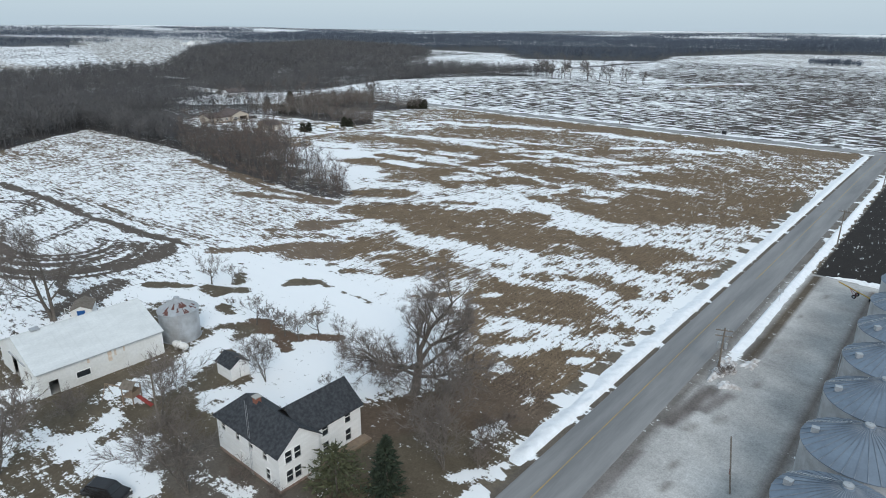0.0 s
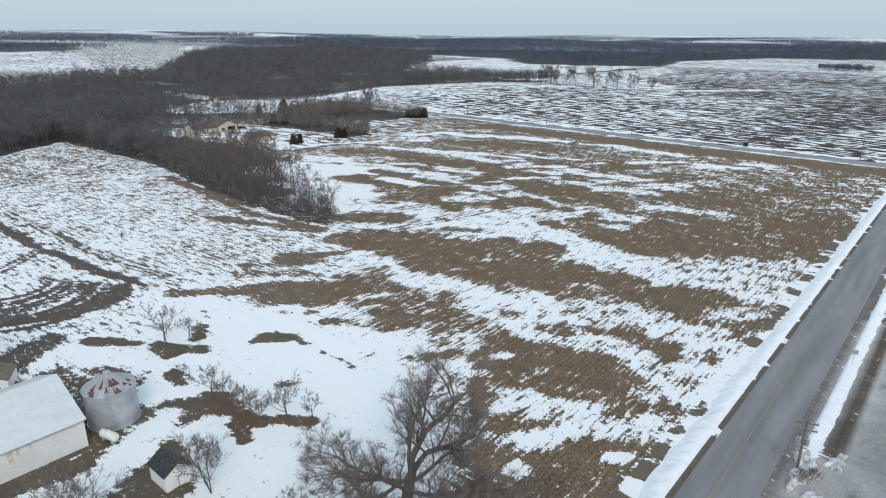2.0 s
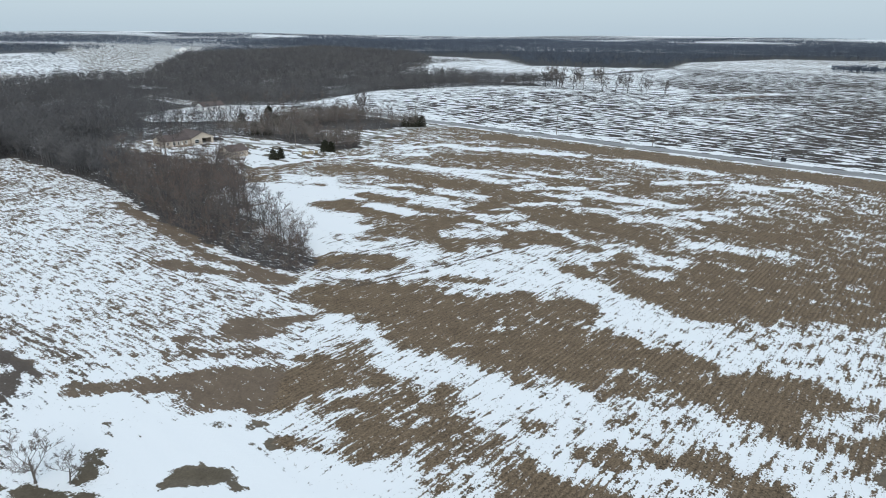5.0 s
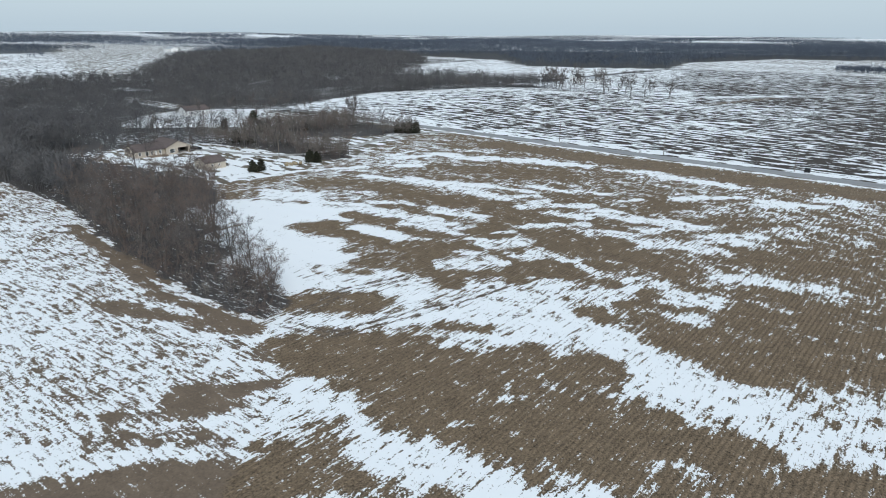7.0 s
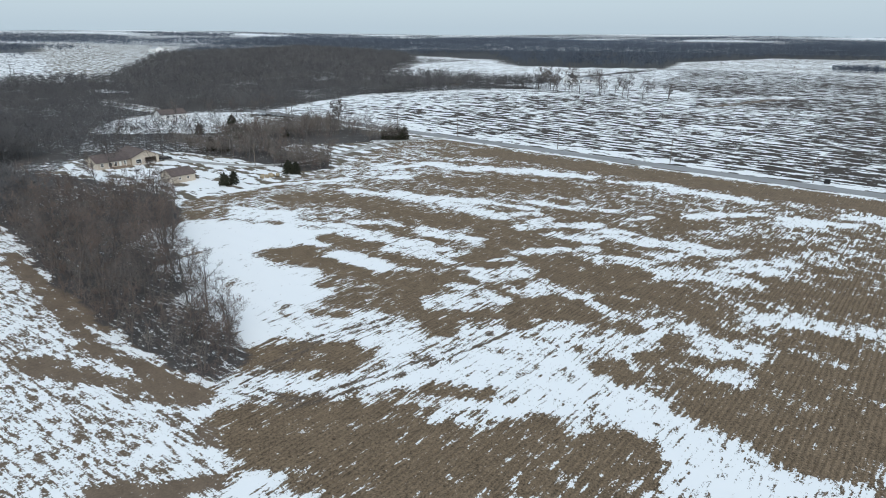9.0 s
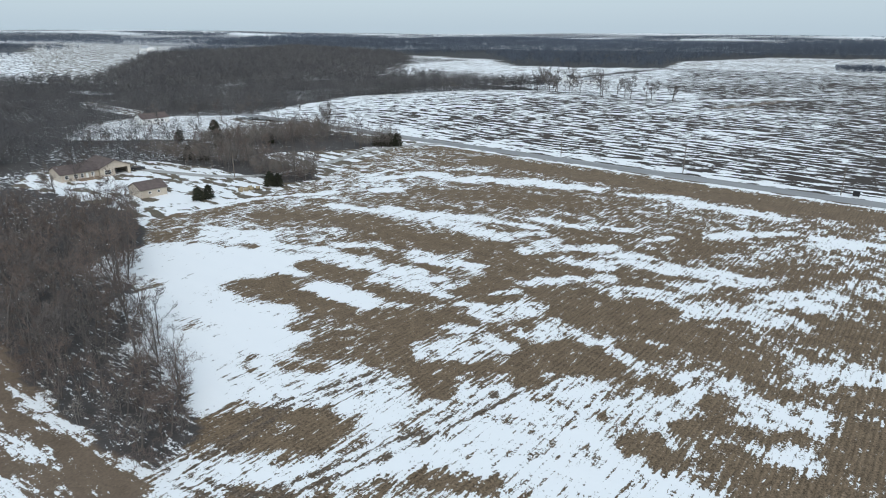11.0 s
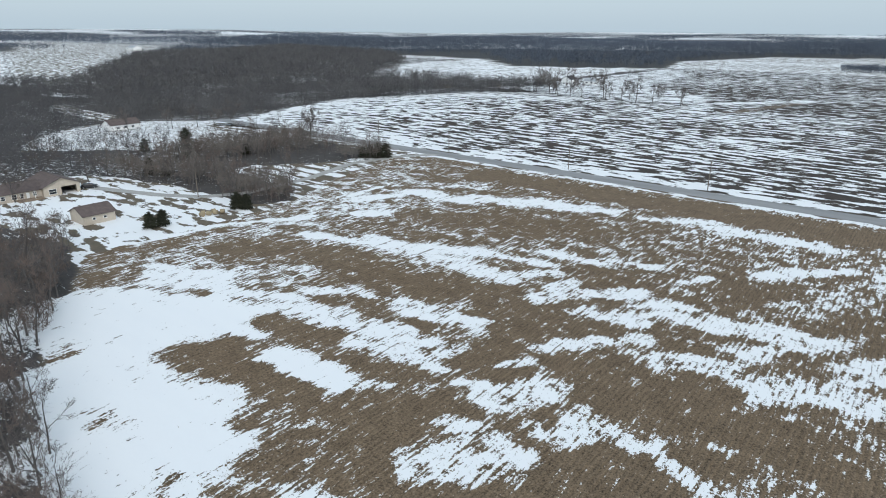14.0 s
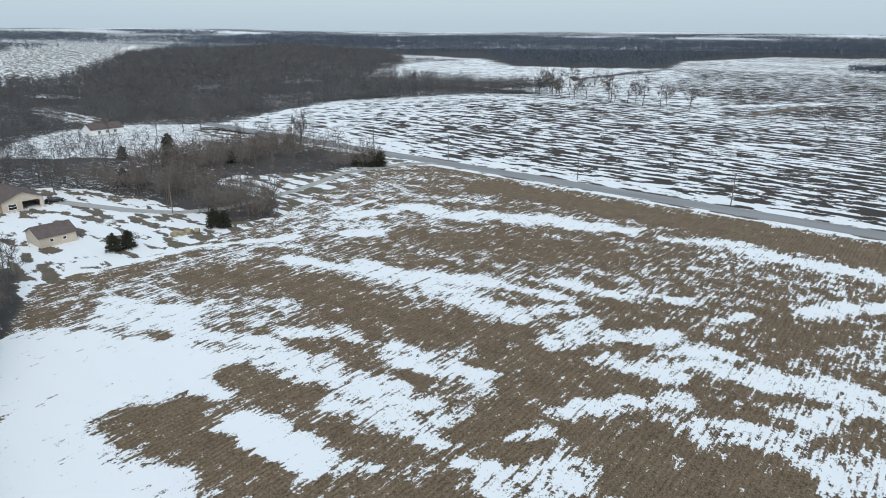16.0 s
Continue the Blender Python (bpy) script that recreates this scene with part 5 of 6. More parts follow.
part("ridge_vent", Solid().box(-96.4, -95.4, 23.5, 24.6, 6.95, 7.2), GALV, barn)
floor_slab = tagged(part("barn_floor", Solid().box(-103, -88.8, 21.4, 38.3, 0.0, 0.06), CONCRETE), "dirty concrete barn floor", "floor", kind="structure")


# small farm grain bin
def grain_bin(name, label, r, eave, peak, x, y, wall_mat, roof_mat, n_ribs, rust, group=""):
    t = thing(name, pose(x, y, 0), label, "grain bin", group)
    prof = []
    rings = int(eave / 0.85)
    for i in range(rings):
        z0, z1 = eave * i / rings, eave * (i + 1) / rings
        prof += [(r, z0 + 0.02), (r + 0.012, z0 + 0.25 * (z1 - z0)), (r, z0 + 0.5 * (z1 - z0)), (r + 0.012, z0 + 0.75 * (z1 - z0)), (r - 0.01, z1)]
    part("wall", Solid().lathe([(r + 0.12, -0.1), (r + 0.12, 0.06), (r, 0.06)] + prof, 40), wall_mat, t, smooth=False)
    roof = part("roof", Solid().lathe([(r + 0.14, eave - 0.1), (r + 0.14, eave - 0.02), (0.55, peak - 0.15), (0.5, peak + 0.05), (0.02, peak + 0.12)], 40), roof_mat, t)
    rib = Solid()
    for w0, r0, z0, r1, z1 in ((0.035, r + 0.14, eave, 0.55, peak - 0.13),):
        rib.slab([(r0, -w0, z0 + 0.05), (r0, w0, z0 + 0.05), (r1, w0 * 0.7, z1 + 0.05), (r1, -w0 * 0.7, z1 + 0.05)], 0.08)
    rm = rib.mesh("rib", GALV if rust else BIN_RIB)
    for i in range(n_ribs):
        part("rib", rm, GALV, roof, at=pose(0, 0, 0, 0, 0, 360 * i / n_ribs))
    lad = Solid()
    for s in (-0.2, 0.2):
        lad.tube((r + 0.16, s, 0.8), (r + 0.16, s, eave + 0.1), 0.03, 0.03, 5)
        lad.tube((r + 0.14, s, eave + 0.1), (0.7, s, peak), 0.025, 0.025, 5)
    for i in range(int(eave / 0.35)):
        lad.box(r + 0.14, r + 0.18, -0.2, 0.2, 1.0 + i * 0.33, 1.03 + i * 0.33)
    for i in range(1, int((r - 0.8) / 0.4)):
        u = i * 0.4 / (r - 0.6)
        lad.box(r + 0.1 - i * 0.4, r + 0.16 - i * 0.4, -0.2, 0.2, eave + 0.1 + (peak - eave) * u, eave + 0.13 + (peak - eave) * u)
    ladder = part("ladder", lad, GALV, t, at=pose(0, 0, 0, 0, 0, -25 if rust else 150))
    part("hatch", Solid().box(r * 0.72, r * 0.85, 0.4, 1.0, eave + (peak - eave) * 0.2, eave + (peak - eave) * 0.42), GALV, t, at=pose(0, 0, 0, 0, 0, 170))
    part("fill_cap", Solid().lathe([(0.45, peak), (0.45, peak + 0.28), (0.05, peak + 0.4)], 12), GALV, t)
    if rust:
        rng2 = random.Random(3)
        for i in range(13):
            a, u, w = rng2.uniform(-2.0, 1.0), rng2.uniform(0.02, 0.5), rng2.uniform(0.12, 0.4)
            d = rng2.uniform(0.3, 1.0)
            q = []
            for uu, ww in ((u, -w), (u, w), (min(u + d * 0.4, 0.95), w * 0.2), (min(u + d * 0.4, 0.95), -w * 0.2)):
                rr = r + 0.14 + (0.55 - r - 0.14) * uu
                q.append((rr, ww, eave + (peak - 0.13 - eave) * uu + 0.05))
            part("rust_patch", Solid().slab(q, 0.03), RUST, roof, at=pose(0, 0, 0, 0, 0, math.degrees(a)))
    return t


grain_bin("farm_grain_bin", "old galvanised grain bin with a rusty conical roof beside the barn", 3.05, 4.9, 6.6, -92.1, 43.1, GALV, GALV, 22, True)
first_bin = grain_bin("storage_bin", "large galvanised storage bin with a ribbed blue-grey roof on gravel", 5.6, 7.6, 10.4, -2.0, 57.5, GALV, GALV_ROOF, 32, False, "row of storage bins")
for k in range(1, 7):
    copy_thing(first_bin, pose(-2.0, 57.5 + 11.7 * k, 0, 0, 0, 12 * k))
# propane tank
tank = thing("propane_tank", pose(-87.6, 40.6, 0, 0, 0, 15), "white propane tank on two saddles beside the barn", "tank")
shell = Solid().lathe([(0.02, -1.5), (0.3, -1.45), (0.5, -1.2), (0.54, -1.0), (0.54, 1.0), (0.5, 1.2), (0.3, 1.45), (0.02, 1.5)], 20)
part("shell", shell, TANK_WHITE, tank, at=pose(0, 0, 0.85, 0, 90, 0), smooth=True)
for u in (-0.8, 0.8):
    part("saddle", Solid().box(u - 0.1, u + 0.1, -0.4, 0.4, 0, 0.5), CONCRETE, tank)
part("valve_cover", Solid().lathe([(0.2, 1.3), (0.2, 1.55), (0.05, 1.62)], 12), TANK_WHITE, tank)

# garden shed
shed = thing("garden_shed", pose(0, 0, 0), "small white shed with a black shingled roof in the snow", "shed")
ss = walls_box(shed, -77.0, -73.4, 40.6, 43.6, 2.1, WHITE, {"east": [(0.8, 2.2, 0, 1.9)]}, "x", 0.95, 0.1)
gable_roof(shed, -77.0, -73.4, 40.6, 43.6, 2.1, 0.95, 0.2, SHINGLE, "x", 0.1)
door_unit(shed, ss["east"], 0.8, 1.5, 1.9, WHITE)
door_unit(shed, ss["east"], 1.5, 2.2, 1.9, WHITE)

# lean-to with a blue door, and a metal frame beside it
hut = thing("animal_hut", pose(-112.3, 36.1, 0, 0, 0, -30), "low weathered hut with a bright blue door behind the barn", "shed")
hs = walls_box(hut, -2.2, 2.2, -1.6, 1.6, 1.7, WHITE, {"east": [(0.9, 2.2, 0, 1.6)]}, "x", 0.7, 0.1)
gable_roof(hut, -2.2, 2.2, -1.6, 1.6, 1.7, 0.7, 0.15, WOOD_POLE, "x", 0.1)
door_unit(hut, hs["east"], 0.9, 2.2, 1.6, BLUE)
rack = thing("metal_rack", pose(-114, 34.6, 0, 0, 0, 10), "white painted metal frame standing on the mud", "rack")
part("top_rail", Solid().box(-1.2, 1.2, -0.5, -0.42, 0.95, 1.03).box(-1.2, 1.2, 0.42, 0.5, 0.95, 1.03), TANK_WHITE, rack)
for u in (-1.15, 1.15):
    for v in (-0.46, 0.46):
        part("leg", Solid().box(u - 0.04, u + 0.04, v - 0.04, v + 0.04, 0, 0.95), TANK_WHITE, rack)

# wire fence at the edge of the mud lot
fence = thing("fence", pose(-133, 29, 0, 0, 0, 95), "old wire fence on wooden posts at the mud lot", "fence")
for k in range(9):
    part("post", Solid().tube((2.4 * k, 0.1 * (k % 2), -0.2), (2.4 * k, 0.1 * (k % 3), 1.3), 0.08, 0.07, 6), WOOD_POLE, fence)
for z in (0.5, 0.85, 1.2):
    part("wire", Solid().tube((0, 0, z), (19.2, 0, z), 0.012, 0.012, 4), GALV, fence)

# play set
play = thing("play_set", pose(-78.6, 29.0, 0, 0, 0, 25), "wooden play tower with a swing beam on the dead lawn", "play set")
for u in (-0.8, 0.8):
    for v in (-0.8, 0.8):
        part("post", Solid().box(u - 0.06, u + 0.06, v - 0.06, v + 0.06, 0, 2.7), CEDAR_WOOD, play)
part("platform", Solid().box(-0.86, 0.86, -0.86, 0.86, 1.25, 1.35), CEDAR_WOOD, play)
part("panel", Solid().box(-0.86, 0.86, 0.8, 0.86, 1.35, 2.0).box(0.8, 0.86, -0.8, 0.8, 1.35, 2.0), CEDAR_WOOD, play)
part("canopy", Solid().slab([(-1, -1, 2.6), (1, -1, 2.6), (1, 0, 3.4), (-1, 0, 3.4)], 0.06).slab([(-1, 1, 2.6), (1, 1, 2.6), (1, 0, 3.4), (-1, 0, 3.4)], 0.06), WOOD_POLE, play)
part("swing_beam", Solid().box(-4.2, -0.8, -0.06, 0.06, 2.1, 2.25), CEDAR_WOOD, play)
part("leg", Solid().tube((-4.1, 0, 2.2), (-4.2, -1.0, 0), 0.06, 0.06, 5), CEDAR_WOOD, play)
part("leg", Solid().tube((-4.1, 0, 2.2), (-4.2, 1.0, 0), 0.06, 0.06, 5), CEDAR_WOOD, play)
part("slide", Solid().slab([(0.9, -0.3, 1.3), (0.9, 0.3, 1.3), (3.0, 0.3, 0.15), (3.0, -0.3, 0.15)], 0.06), RED, play, "faded red slide")


# ---- poles and yard machines ----
def utility_pole(x, y, tall, label, arms=1, can=False, group="utility poles", turn=0):
    p = thing("utility_pole", pose(x, y, ground_z(x, y), 0, 0, turn), label, "pole", group)
    part("mast", Solid().tube((0, 0, -0.4), (0, 0, tall), 0.17, 0.11, 8), WOOD_POLE, p)
    for k in range(arms):
        arm = part("crossarm", Solid().box(-1.2, 1.2, -0.06, 0.06, tall - 0.5 - 0.9 * k, tall - 0.36 - 0.9 * k), WOOD_POLE, p)
        for u in (-1.1, -0.5, 0.5, 1.1):
            part("insulator", Solid().tube((u, 0, tall - 0.36 - 0.9 * k), (u, 0, tall - 0.16 - 0.9 * k), 0.06, 0.04, 6), GALV, arm)
    if can:
        for u in (-0.42, 0.42):
            part("transformer", Solid().lathe([(0.05, tall - 3.4), (0.28, tall - 3.4), (0.28, tall - 2.5), (0.1, tall - 2.35)], 12), GALV, p, at=pose(u, 0.2, 0))
    return p


utility_pole(-22.2, 90.4, 6.8, "weathered utility pole with transformers rising from a dirty snowbank", 2, True, turn=20)
utility_pole(-20.0, 167, 9.0, "weathered utility pole with one crossarm beside the road")
utility_pole(-20.0, 240, 9.0, "weathered utility pole with one crossarm beside the road")
for x in (-252.8, -197.5, -148, -98.5, -50, -293):
    utility_pole(x, 319.6, 9.5, "thin utility pole on the snowy verge of the far road", turn=90, group="far road poles")
utility_pole(-264.6, 211.9, 8.5, "pale yard pole beside the ranch drive", 0)
utility_pole(-70.6, 28.6, 8.5, "leaning service pole on the farm lawn", 0)


def auger(x, y, turn, label, length):
    a = thing("grain_auger", pose(x, y, 0, 0, 0, turn), label, "auger", "augers")
    part("tube", Solid().tube((-length * 0.45, 0, 0.5), (length * 0.55, 0, 2.2), 0.13, 0.13, 8), AUGER_YELLOW, a)
    part("hopper", Solid().box(-length * 0.45 - 0.5, -length * 0.45 + 0.3, -0.45, 0.45, 0.1, 0.55), DARK, a)
    part("frame", Solid().tube((0, -0.7, 0.4), (length * 0.2, 0, 1.5), 0.05, 0.05, 5).tube((0, 0.7, 0.4), (length * 0.2, 0, 1.5), 0.05, 0.05, 5).tube((0, -0.8, 0.38), (0, 0.8, 0.38), 0.05, 0.05, 5), RED, a)
    for v in (-0.85, 0.85):
        w = part("wheel", Solid().tube((0, v - 0.1, 0.38), (0, v + 0.1, 0.38), 0.38, 0.38, 14), TYRE, a)
        part("rim", Solid().tube((0, v - 0.12, 0.38), (0, v + 0.12, 0.38), 0.18, 0.18, 10), GALV, w)
    return a


auger(-11.4, 135.3, 170, "yellow wheeled grain auger parked on the gravel", 6.0)
pipe = thing("leaning_pipe", pose(-13.4, 67.0, 0), "long weathered pipe propped on a red jack in the gravel yard", "pipe")
part("tube", Solid().tube((-1.2, 3.6, 2.4), (1.2, -3.6, 0.1), 0.09, 0.09, 8), WOOD_POLE, pipe)
part("jack", Solid().tube((0.1, -0.2, 0), (0.0, 0.0, 1.25), 0.05, 0.05, 6), RED, pipe)

box = thing("roadside_box", pose(-94.5, 321.0, 0), "black roadside box on the snowy verge", "mailbox")
part("body", Solid().box(-0.9, 0.9, -0.6, 0.6, 0.2, 1.5), DARK, box)
part("lid", Solid().box(-0.95, 0.95, -0.65, 0.65, 1.5, 1.62), DARK, box)
for u in (-0.7, 0.7):
    part("foot", Solid().box(u - 0.1, u + 0.1, -0.5, 0.5, 0, 0.2), DARK, box)
sign = thing("road_sign", pose(-21.8, 123, 0, 0, 0, 15), "grey back of a road sign on a steel post", "sign")
part("post", Solid().box(-0.03, 0.03, -0.03, 0.03, 0, 2.6), GALV, sign)
part("plate", Solid().slab([(-0.45, 0, 2.0), (0.45, 0, 2.0), (0.45, 0.03, 2.7), (-0.45, 0.03, 2.7)], 0.02), GALV, sign)


# ---- vehicles ----
def car(x, y, turn, label, long=4.9, tall=1.75):
    c = thing("car", pose(x, y, ground_z(x, y), 0, 0, turn), label, "car")
    prof = [(-long / 2, 0.45), (-long / 2, 1.0), (-long * 0.42, 1.08), (-long * 0.36, tall - 0.1), (-long * 0.3, tall), (long * 0.1, tall), (long * 0.17, tall - 0.08), (long * 0.27, 1.12), (long * 0.46, 0.95), (long / 2, 0.8), (long / 2, 0.4)]
    s = Solid()
    n = len(prof)
    for y0, inset in ((-0.9, 0.0), (0.9, 0.0)):
        s.v += [(u, y0 * (0.86 if z > 1.15 else 1.0), z) for u, z in prof]
    s.f = [tuple(range(n)), tuple(2 * n - 1 - i for i in range(n))] + [(i, n + i, n + (i + 1) % n, (i + 1) % n) for i in range(n)]
    body = part("body", s, BLACK_PAINT, c)
    part("windscreen", Solid().slab([(long * 0.175, -0.7, tall - 0.12), (long * 0.175, 0.7, tall - 0.12), (long * 0.262, 0.76, 1.16), (long * 0.262, -0.76, 1.16)][::-1], -0.02), GLASS, body)
    for v in (-0.8, 0.8):
        part("side_window", Solid().box(-long * 0.32, long * 0.14, v - 0.02, v + 0.02, 1.18, tall - 0.16), GLASS, body)
        for u in (-long * 0.31, long * 0.31):
            w = part("wheel", Solid().tube((u, v - 0.1, 0.34), (u, v + 0.12 * (1 if v > 0 else 1), 0.34), 0.34, 0.34, 14), TYRE, c)
            part("rim", Solid().tube((u, v - 0.13, 0.34), (u, v + 0.13, 0.34), 0.2, 0.2, 10), GALV, w)
        part("headlight", Solid().box(long * 0.48, long * 0.503, v - 0.2, v + 0.1, 0.72, 0.86), TANK_WHITE, c)
    return c


car(-62.8, 18.9, 27, "black minivan parked on the slushy farm drive", 5.0, 1.8)
car(-301.5, 196.5, 60, "dark car parked at the end of the ranch drive", 4.8, 1.5)

# ---- ranch house and garage ----
ranch = thing("ranch_house", pose(-1.0, -1.0, 0), "tan single-storey ranch house with a brown shingled roof", "house")
rw = [(1.2, 2.2, 0.9, 2.0), (4.0, 5.2, 0.7, 2.0), (6.2, 7.0, 0.7, 2.0), (9.6, 10.5, 0.9, 2.0)]
rs = walls_box(ranch, -309.0, -299.5, 171.5, 183.5, 2.7, TAN, {"east": rw + [(7.8, 8.7, 0, 2.1)]}, "y", 1.9)
for h in rw:
    window_unit(ranch, rs["east"], *h)
door_unit(ranch, rs["east"], 7.8, 8.7, 2.1, WHITE)
gable_roof(ranch, -309.0, -299.5, 171.5, 183.5, 2.7, 1.9, 0.6, BROWN_SHINGLE, "y")
rs2 = walls_box(ranch, -312.0, -298.5, 183.6, 194.0, 3.0, TAN, {"east": [(1.5, 3.5, 0.6, 2.0), (5.0, 9.4, 0, 2.4)]}, "x", 2.2)
window_unit(ranch, rs2["east"], 1.5, 3.5, 0.6, 2.0)
gable_roof(ranch, -312.0, -298.5, 183.6, 194.0, 3.0, 2.2, 0.6, BROWN_SHINGLE, "x")
part("porch_post", Solid().box(-298.0, -297.85, 181.0, 181.15, 0, 2.7), WHITE, ranch)
part("porch_deck", Solid().box(-299.4, -296.8, 176.5, 183.0, 0.0, 0.4), CEDAR_WOOD, ranch)
part("vent_pipe", Solid().tube((-303, 172, 3.9), (-303, 172, 4.6), 0.08, 0.08, 6), GALV, ranch)
garage = thing("garage", pose(0, 0, 0), "tan detached garage with a brown shingled roof in the snow", "garage")
gs = walls_box(garage, -268.5, -260.5, 177.3, 185.3, 2.5, TAN, {"east": [(2.2, 2.9, 1.1, 1.7), (5.0, 5.7, 1.1, 1.7)]}, "y", 1.7)
for h in ((2.2, 2.9, 1.1, 1.7), (5.0, 5.7, 1.1, 1.7)):
    window_unit(garage, gs["east"], *h, sash=False)
gable_roof(garage, -268.5, -260.5, 177.3, 185.3, 2.5, 1.7, 0.4, BROWN_SHINGLE, "y")
far_house = thing("far_house", pose(-8, -3, 0), "white house with a grey roof among trees on the snowy rise", "house")
zf = ground_z(-432, 282)
far_house.location.z = zf
fs = walls_box(far_house, -440, -430, 270, 286, 3.0, WHITE, {"east": [(3, 4.5, 0.9, 2.1), (7, 8.5, 0.9, 2.1), (11, 12.5, 0.9, 2.1)]}, "y", 2.4)
for u in (3, 7, 11):
    window_unit(far_house, fs["east"], u, u + 1.5, 0.9, 2.1)
gable_roof(far_house, -440, -430, 270, 286, 3.0, 2.4, 0.5, BROWN_SHINGLE, "y")


def far_building(name, label, x, y, a, b, tall, rise, wall_mat, roof_mat, along="x"):
    t = thing(name, pose(x, y, ground_z(x, y) - 0.2), label, "house" if "house" in name else "barn")
    holes = {"south": [(a * 0.2, a * 0.35, 1.0, 2.2), (a * 0.6, a * 0.75, 1.0, 2.2)], "east": [(b * 0.4, b * 0.6, 1.0, 2.2)]}
    m = walls_box(t, 0, a, 0, b, tall, wall_mat, holes, along, rise)
    for side, hs_ in holes.items():
        for h in hs_:
            window_unit(t, m[side], *h, sash=False)
    gable_roof(t, 0, a, 0, b, tall, rise, 0.4, roof_mat, along)


far_building("white_farmhouse", "white farmhouse beside bare trees beyond the far field", -378, 648, 9, 12, 5, 3, WHITE, SHINGLE, "y")
far_building("white_outbuilding", "low white outbuilding beside the far farmhouse", -366, 668, 12, 8, 3, 2, WHITE, GALV)
far_building("dark_barn", "dark weathered barn among trees beyond the crest", -455, 560, 14, 10, 4, 3, WOOD_POLE, WOOD_POLE)
far_building("dark_shed", "dark weathered shed among trees beyond the crest", -420, 590, 9, 8, 3, 2, WOOD_POLE, WOOD_POLE)
far_building("distant_house", "white house on the wooded skyline", -1180, 700, 16, 12, 5, 3, WHITE, SHINGLE)
far_building("distant_barn", "pale barn at the edge of the distant woods", -1500, 800, 30, 18, 6, 4, WHITE, GALV)
far_building("distant_steel_barn", "white steel barn on the far wooded ridge", -640, 2650, 24, 14, 7, 3, WHITE, WHITE)

# hay bales
def bale(x, y, s):
    b = Solid().tube((-0.55, 0, 0.6), (0.55, 0, 0.6), 0.6, 0.6, 18)
    return tagged(part("hay_bale", b, STRAW, at=pose(x, y, 0, 0, 0, s)), "weathered round straw bale at the field edge", "hay bale", "hay bales")


for k, (x, y) in enumerate(((-245.3, 201.2), (-244.9, 203.0), (-244.4, 204.8), (-243.8, 206.6), (-246.6, 202.4), (-246, 205.2))):
    bale(x, y, 15 * k)


# ---- banks and drives ----
def heap(name, label, x, y, rx, ry, tall, seed, material, turn=0):
    """A lumpy ploughed heap."""
    n = 30
    s = Solid()
    u = np.linspace(-1, 1, n)
    for j in range(n):
        for i in range(n):
            d, a = math.hypot(u[i], u[j]), math.atan2(u[j], u[i])
            edge = 0.72 + 0.2 * math.sin(3 * a + seed) + 0.14 * math.sin(7 * a + 2 * seed)
            lump = float(cells(np.array([u[i] * rx]), np.array([u[j] * ry]), 0.7, 70 + seed)[0])
            h = max(0.0, 1 - (d / edge) ** 2) ** 0.6 * tall * (0.4 + 0.9 * lump) + (0.0 if d < edge else -0.15)
            s.v.append((u[i] * rx, u[j] * ry, h - 0.05))
    for j in range(n - 1):
        for i in range(n - 1):
            s.f.append((j * n + i, j * n + i + 1, (j + 1) * n + i + 1, (j + 1) * n + i))
    return tagged(part(name, s, material, at=pose(x, y, 0, 0, 0, turn), smooth=True), label, "snowbank", "snowbanks")


heap("snowbank", "dirty ploughed snowbank heaped round the utility pole", -21.6, 91, 1.9, 5.5, 0.9, 1, DIRTY_SNOW)
heap("snowbank", "dirty ploughed snowbank at the yard entrance", -19.6, 86.2, 2.0, 1.3, 0.8, 2, DIRTY_SNOW, 20)
heap("snowbank", "dirty ploughed snowbank at the edge of the gravel yard", -18.9, 95, 1.2, 3.0, 0.6, 3, DIRTY_SNOW, -10)
heap("snowbank", "long snowbank across the end of the gravel yard", -9, 144, 9, 1.4, 0.7, 30, SNOW)


def verge_bank(x, y0, y1, wide, tall, seed, label):
    """The long low bank that the plough leaves beside a road."""
    n, rows = int((y1 - y0) / 0.45), 9
    yy = np.linspace(y0, y1, n)
    s = Solid()
    w = wide * (0.8 + 0.35 * cells(yy, 0 * yy, 9, seed) + 0.25 * (cells(yy, 0 * yy, 1.6, seed + 1) - 0.5))
    end = np.minimum(1, np.minimum(yy - y0, y1 - yy) / 3.0 + 0.02)
    for j in range(n):
        for i in range(rows):
            u = i / (rows - 1)
            lump = float(cells(np.array([x + u * wide]), np.array([yy[j]]), 0.9, seed + 2)[0])
            # steep towards the road, running out towards the field
            h = tall * end[j] * math.sin(math.pi * u ** 0.6) * (0.55 + 0.8 * lump) - 0.03
            s.v.append((x - u * w[j] * math.copysign(1, x + 27.8) * -1, float(yy[j]), h))
    for j in range(n - 1):
        for i in range(rows - 1):
            q = (j * rows + i, j * rows + i + 1, (j + 1) * rows + i + 1, (j + 1) * rows + i)
            s.f.append(q if x > -27.8 else q[::-1])
    return tagged(part("snowbank", s, SNOW, smooth=True), label, "snowbank", "snowbanks")


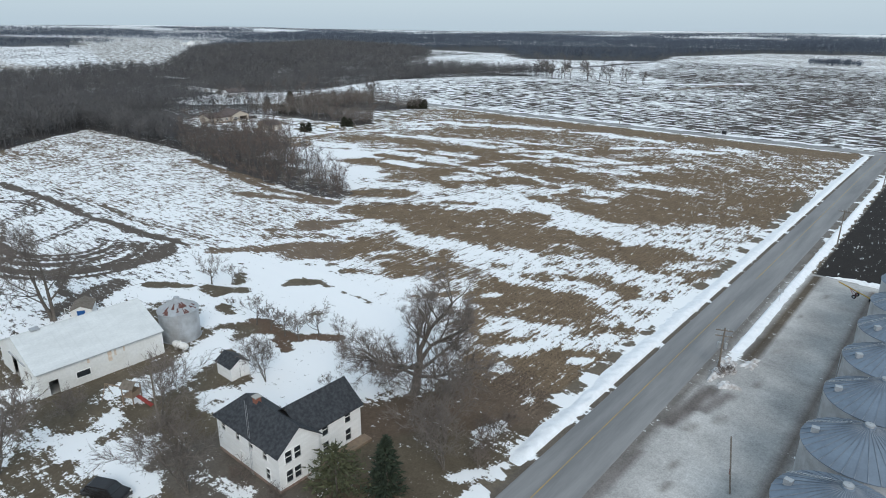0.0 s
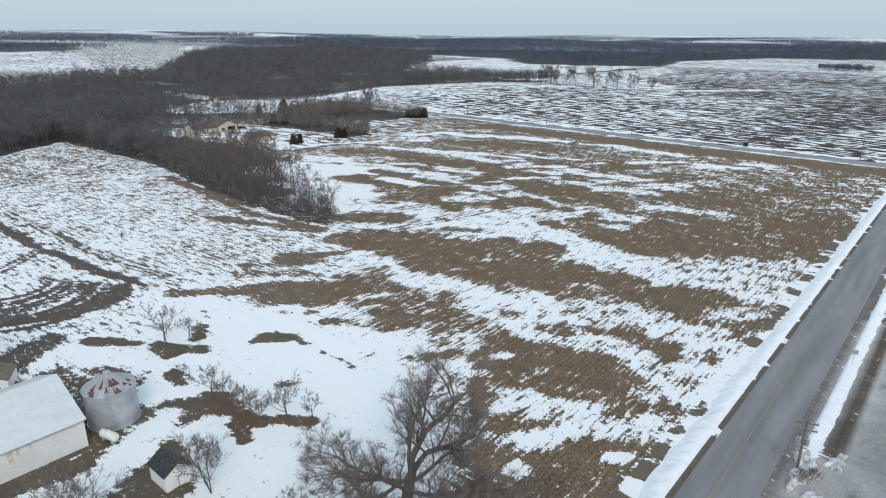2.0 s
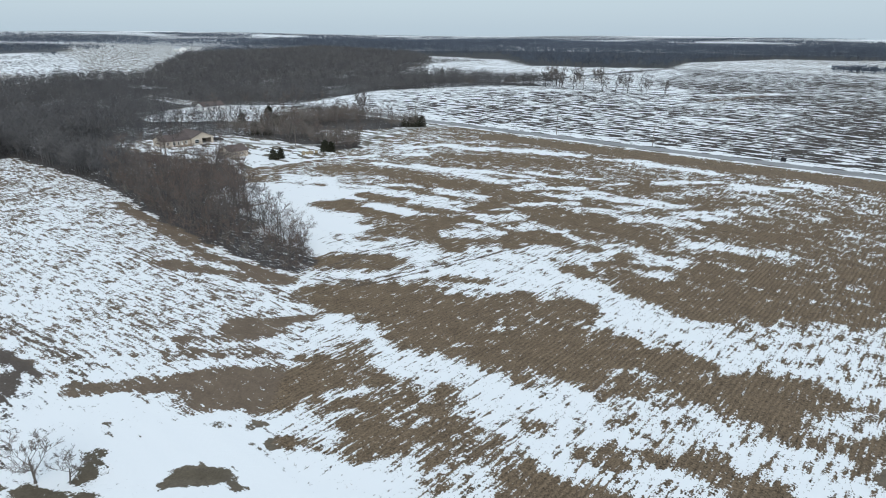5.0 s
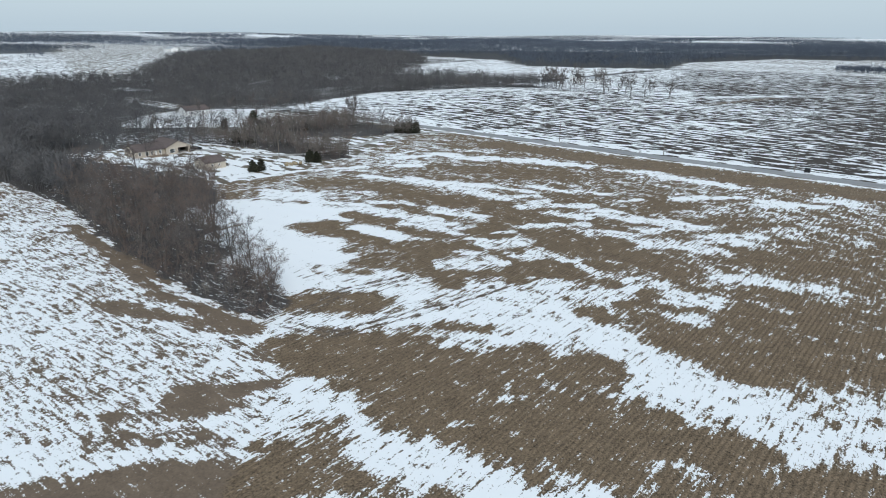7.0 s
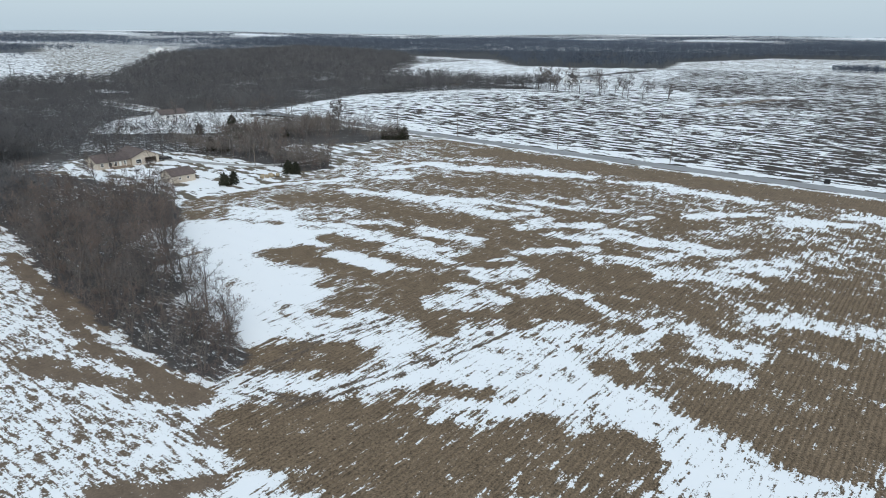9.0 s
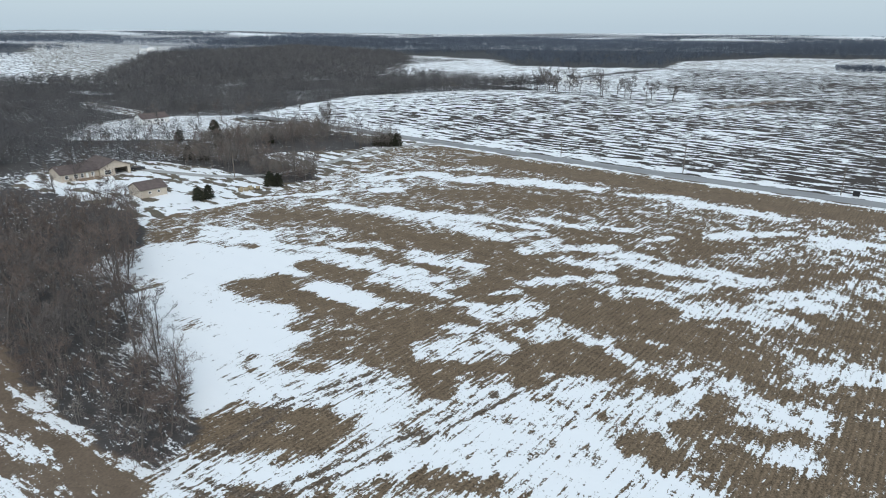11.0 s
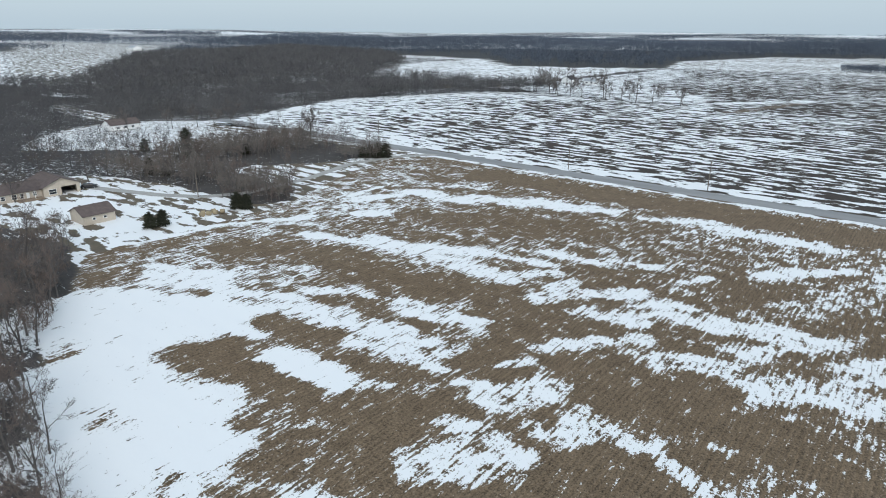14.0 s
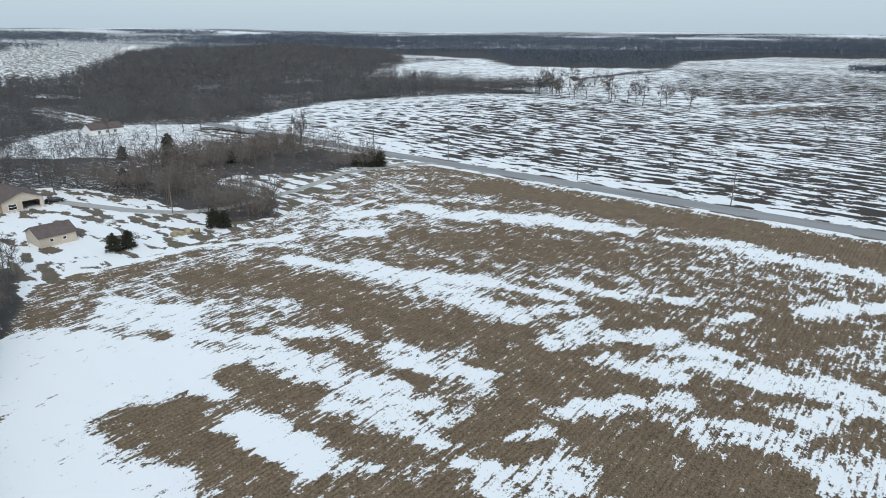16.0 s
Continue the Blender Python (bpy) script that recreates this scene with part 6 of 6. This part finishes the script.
verge_bank(-32.0, 52, 303, 2.6, 0.5, 101, "long white snowbank ploughed along the field side of the road")
verge_bank(-22.6, 97, 300, 2.0, 0.4, 111, "long white snowbank ploughed between the road and the yard")
drive = Solid()
for (x0, y0), (x1, y1) in zip([(-305, 196), (-290, 201), (-276, 206), (-264, 213), (-258, 224), (-259, 250), (-266, 276), (-262, 297), (-254, 309)], [(-290, 201), (-276, 206), (-264, 213), (-258, 224), (-259, 250), (-266, 276), (-262, 297), (-254, 309), (-252, 313)]):
    d = Vector((y0 - y1, x1 - x0, 0)).normalized() * 1.7
    drive.slab([(x0 - d.x, y0 - d.y, 0.05), (x0 + d.x, y0 + d.y, 0.05), (x1 + d.x, y1 + d.y, 0.05), (x1 - d.x, y1 - d.y, 0.05)][::-1], -0.04)
tagged(part("drive", drive, CONCRETE), "grey gravel drive curving to the ranch house", "drive", kind="structure")


# ---- corn stubble ----
def stubble():
    r = np.random.RandomState(77)
    n = 260000
    x = -36.5 - 0.76 * r.randint(0, 200, n) + r.normal(0, 0.06, n)
    y = 64 + r.uniform(0, 1, n) ** 1.1 * 200
    keep = inside(x, y, SOUTH_FIELD)
    x, y = x[keep], y[keep]
    s = SNOWY[np.clip(np.searchsorted(GY, y), 0, len(GY) - 1), np.clip(np.searchsorted(GX, x), 0, len(GX) - 1)]
    keep = s + 0.25 * r.randn(len(s)) < 0.42
    x, y = x[keep], y[keep]
    n = len(x)
    h, a = r.uniform(0.12, 0.3, n), r.uniform(0, math.tau, n)
    w = r.uniform(0.03, 0.07, n)
    z = height(x, y)
    lx, ly = r.normal(0, 0.12, n), r.normal(0, 0.12, n)
    tri = np.stack([np.stack([x - w * np.cos(a), y - w * np.sin(a), z - 0.02], -1), np.stack([x + w * np.cos(a), y + w * np.sin(a), z - 0.02], -1), np.stack([x + lx, y + ly, z + h], -1)], 1).reshape(-1, 3)
    me = bpy.data.meshes.new("corn_stubble")
    me.vertices.add(len(tri))
    me.vertices.foreach_set("co", tri.ravel())
    me.loops.add(len(tri))
    me.loops.foreach_set("vertex_index", np.arange(len(tri)))
    me.polygons.add(n)
    me.polygons.foreach_set("loop_start", np.arange(0, len(tri), 3))
    me.materials.append(STALK)
    me.update(calc_edges=True)
    tagged(new("corn_stubble", me), "short dry brown corn stalks standing in rows", "stubble", kind="stuff")


stubble()
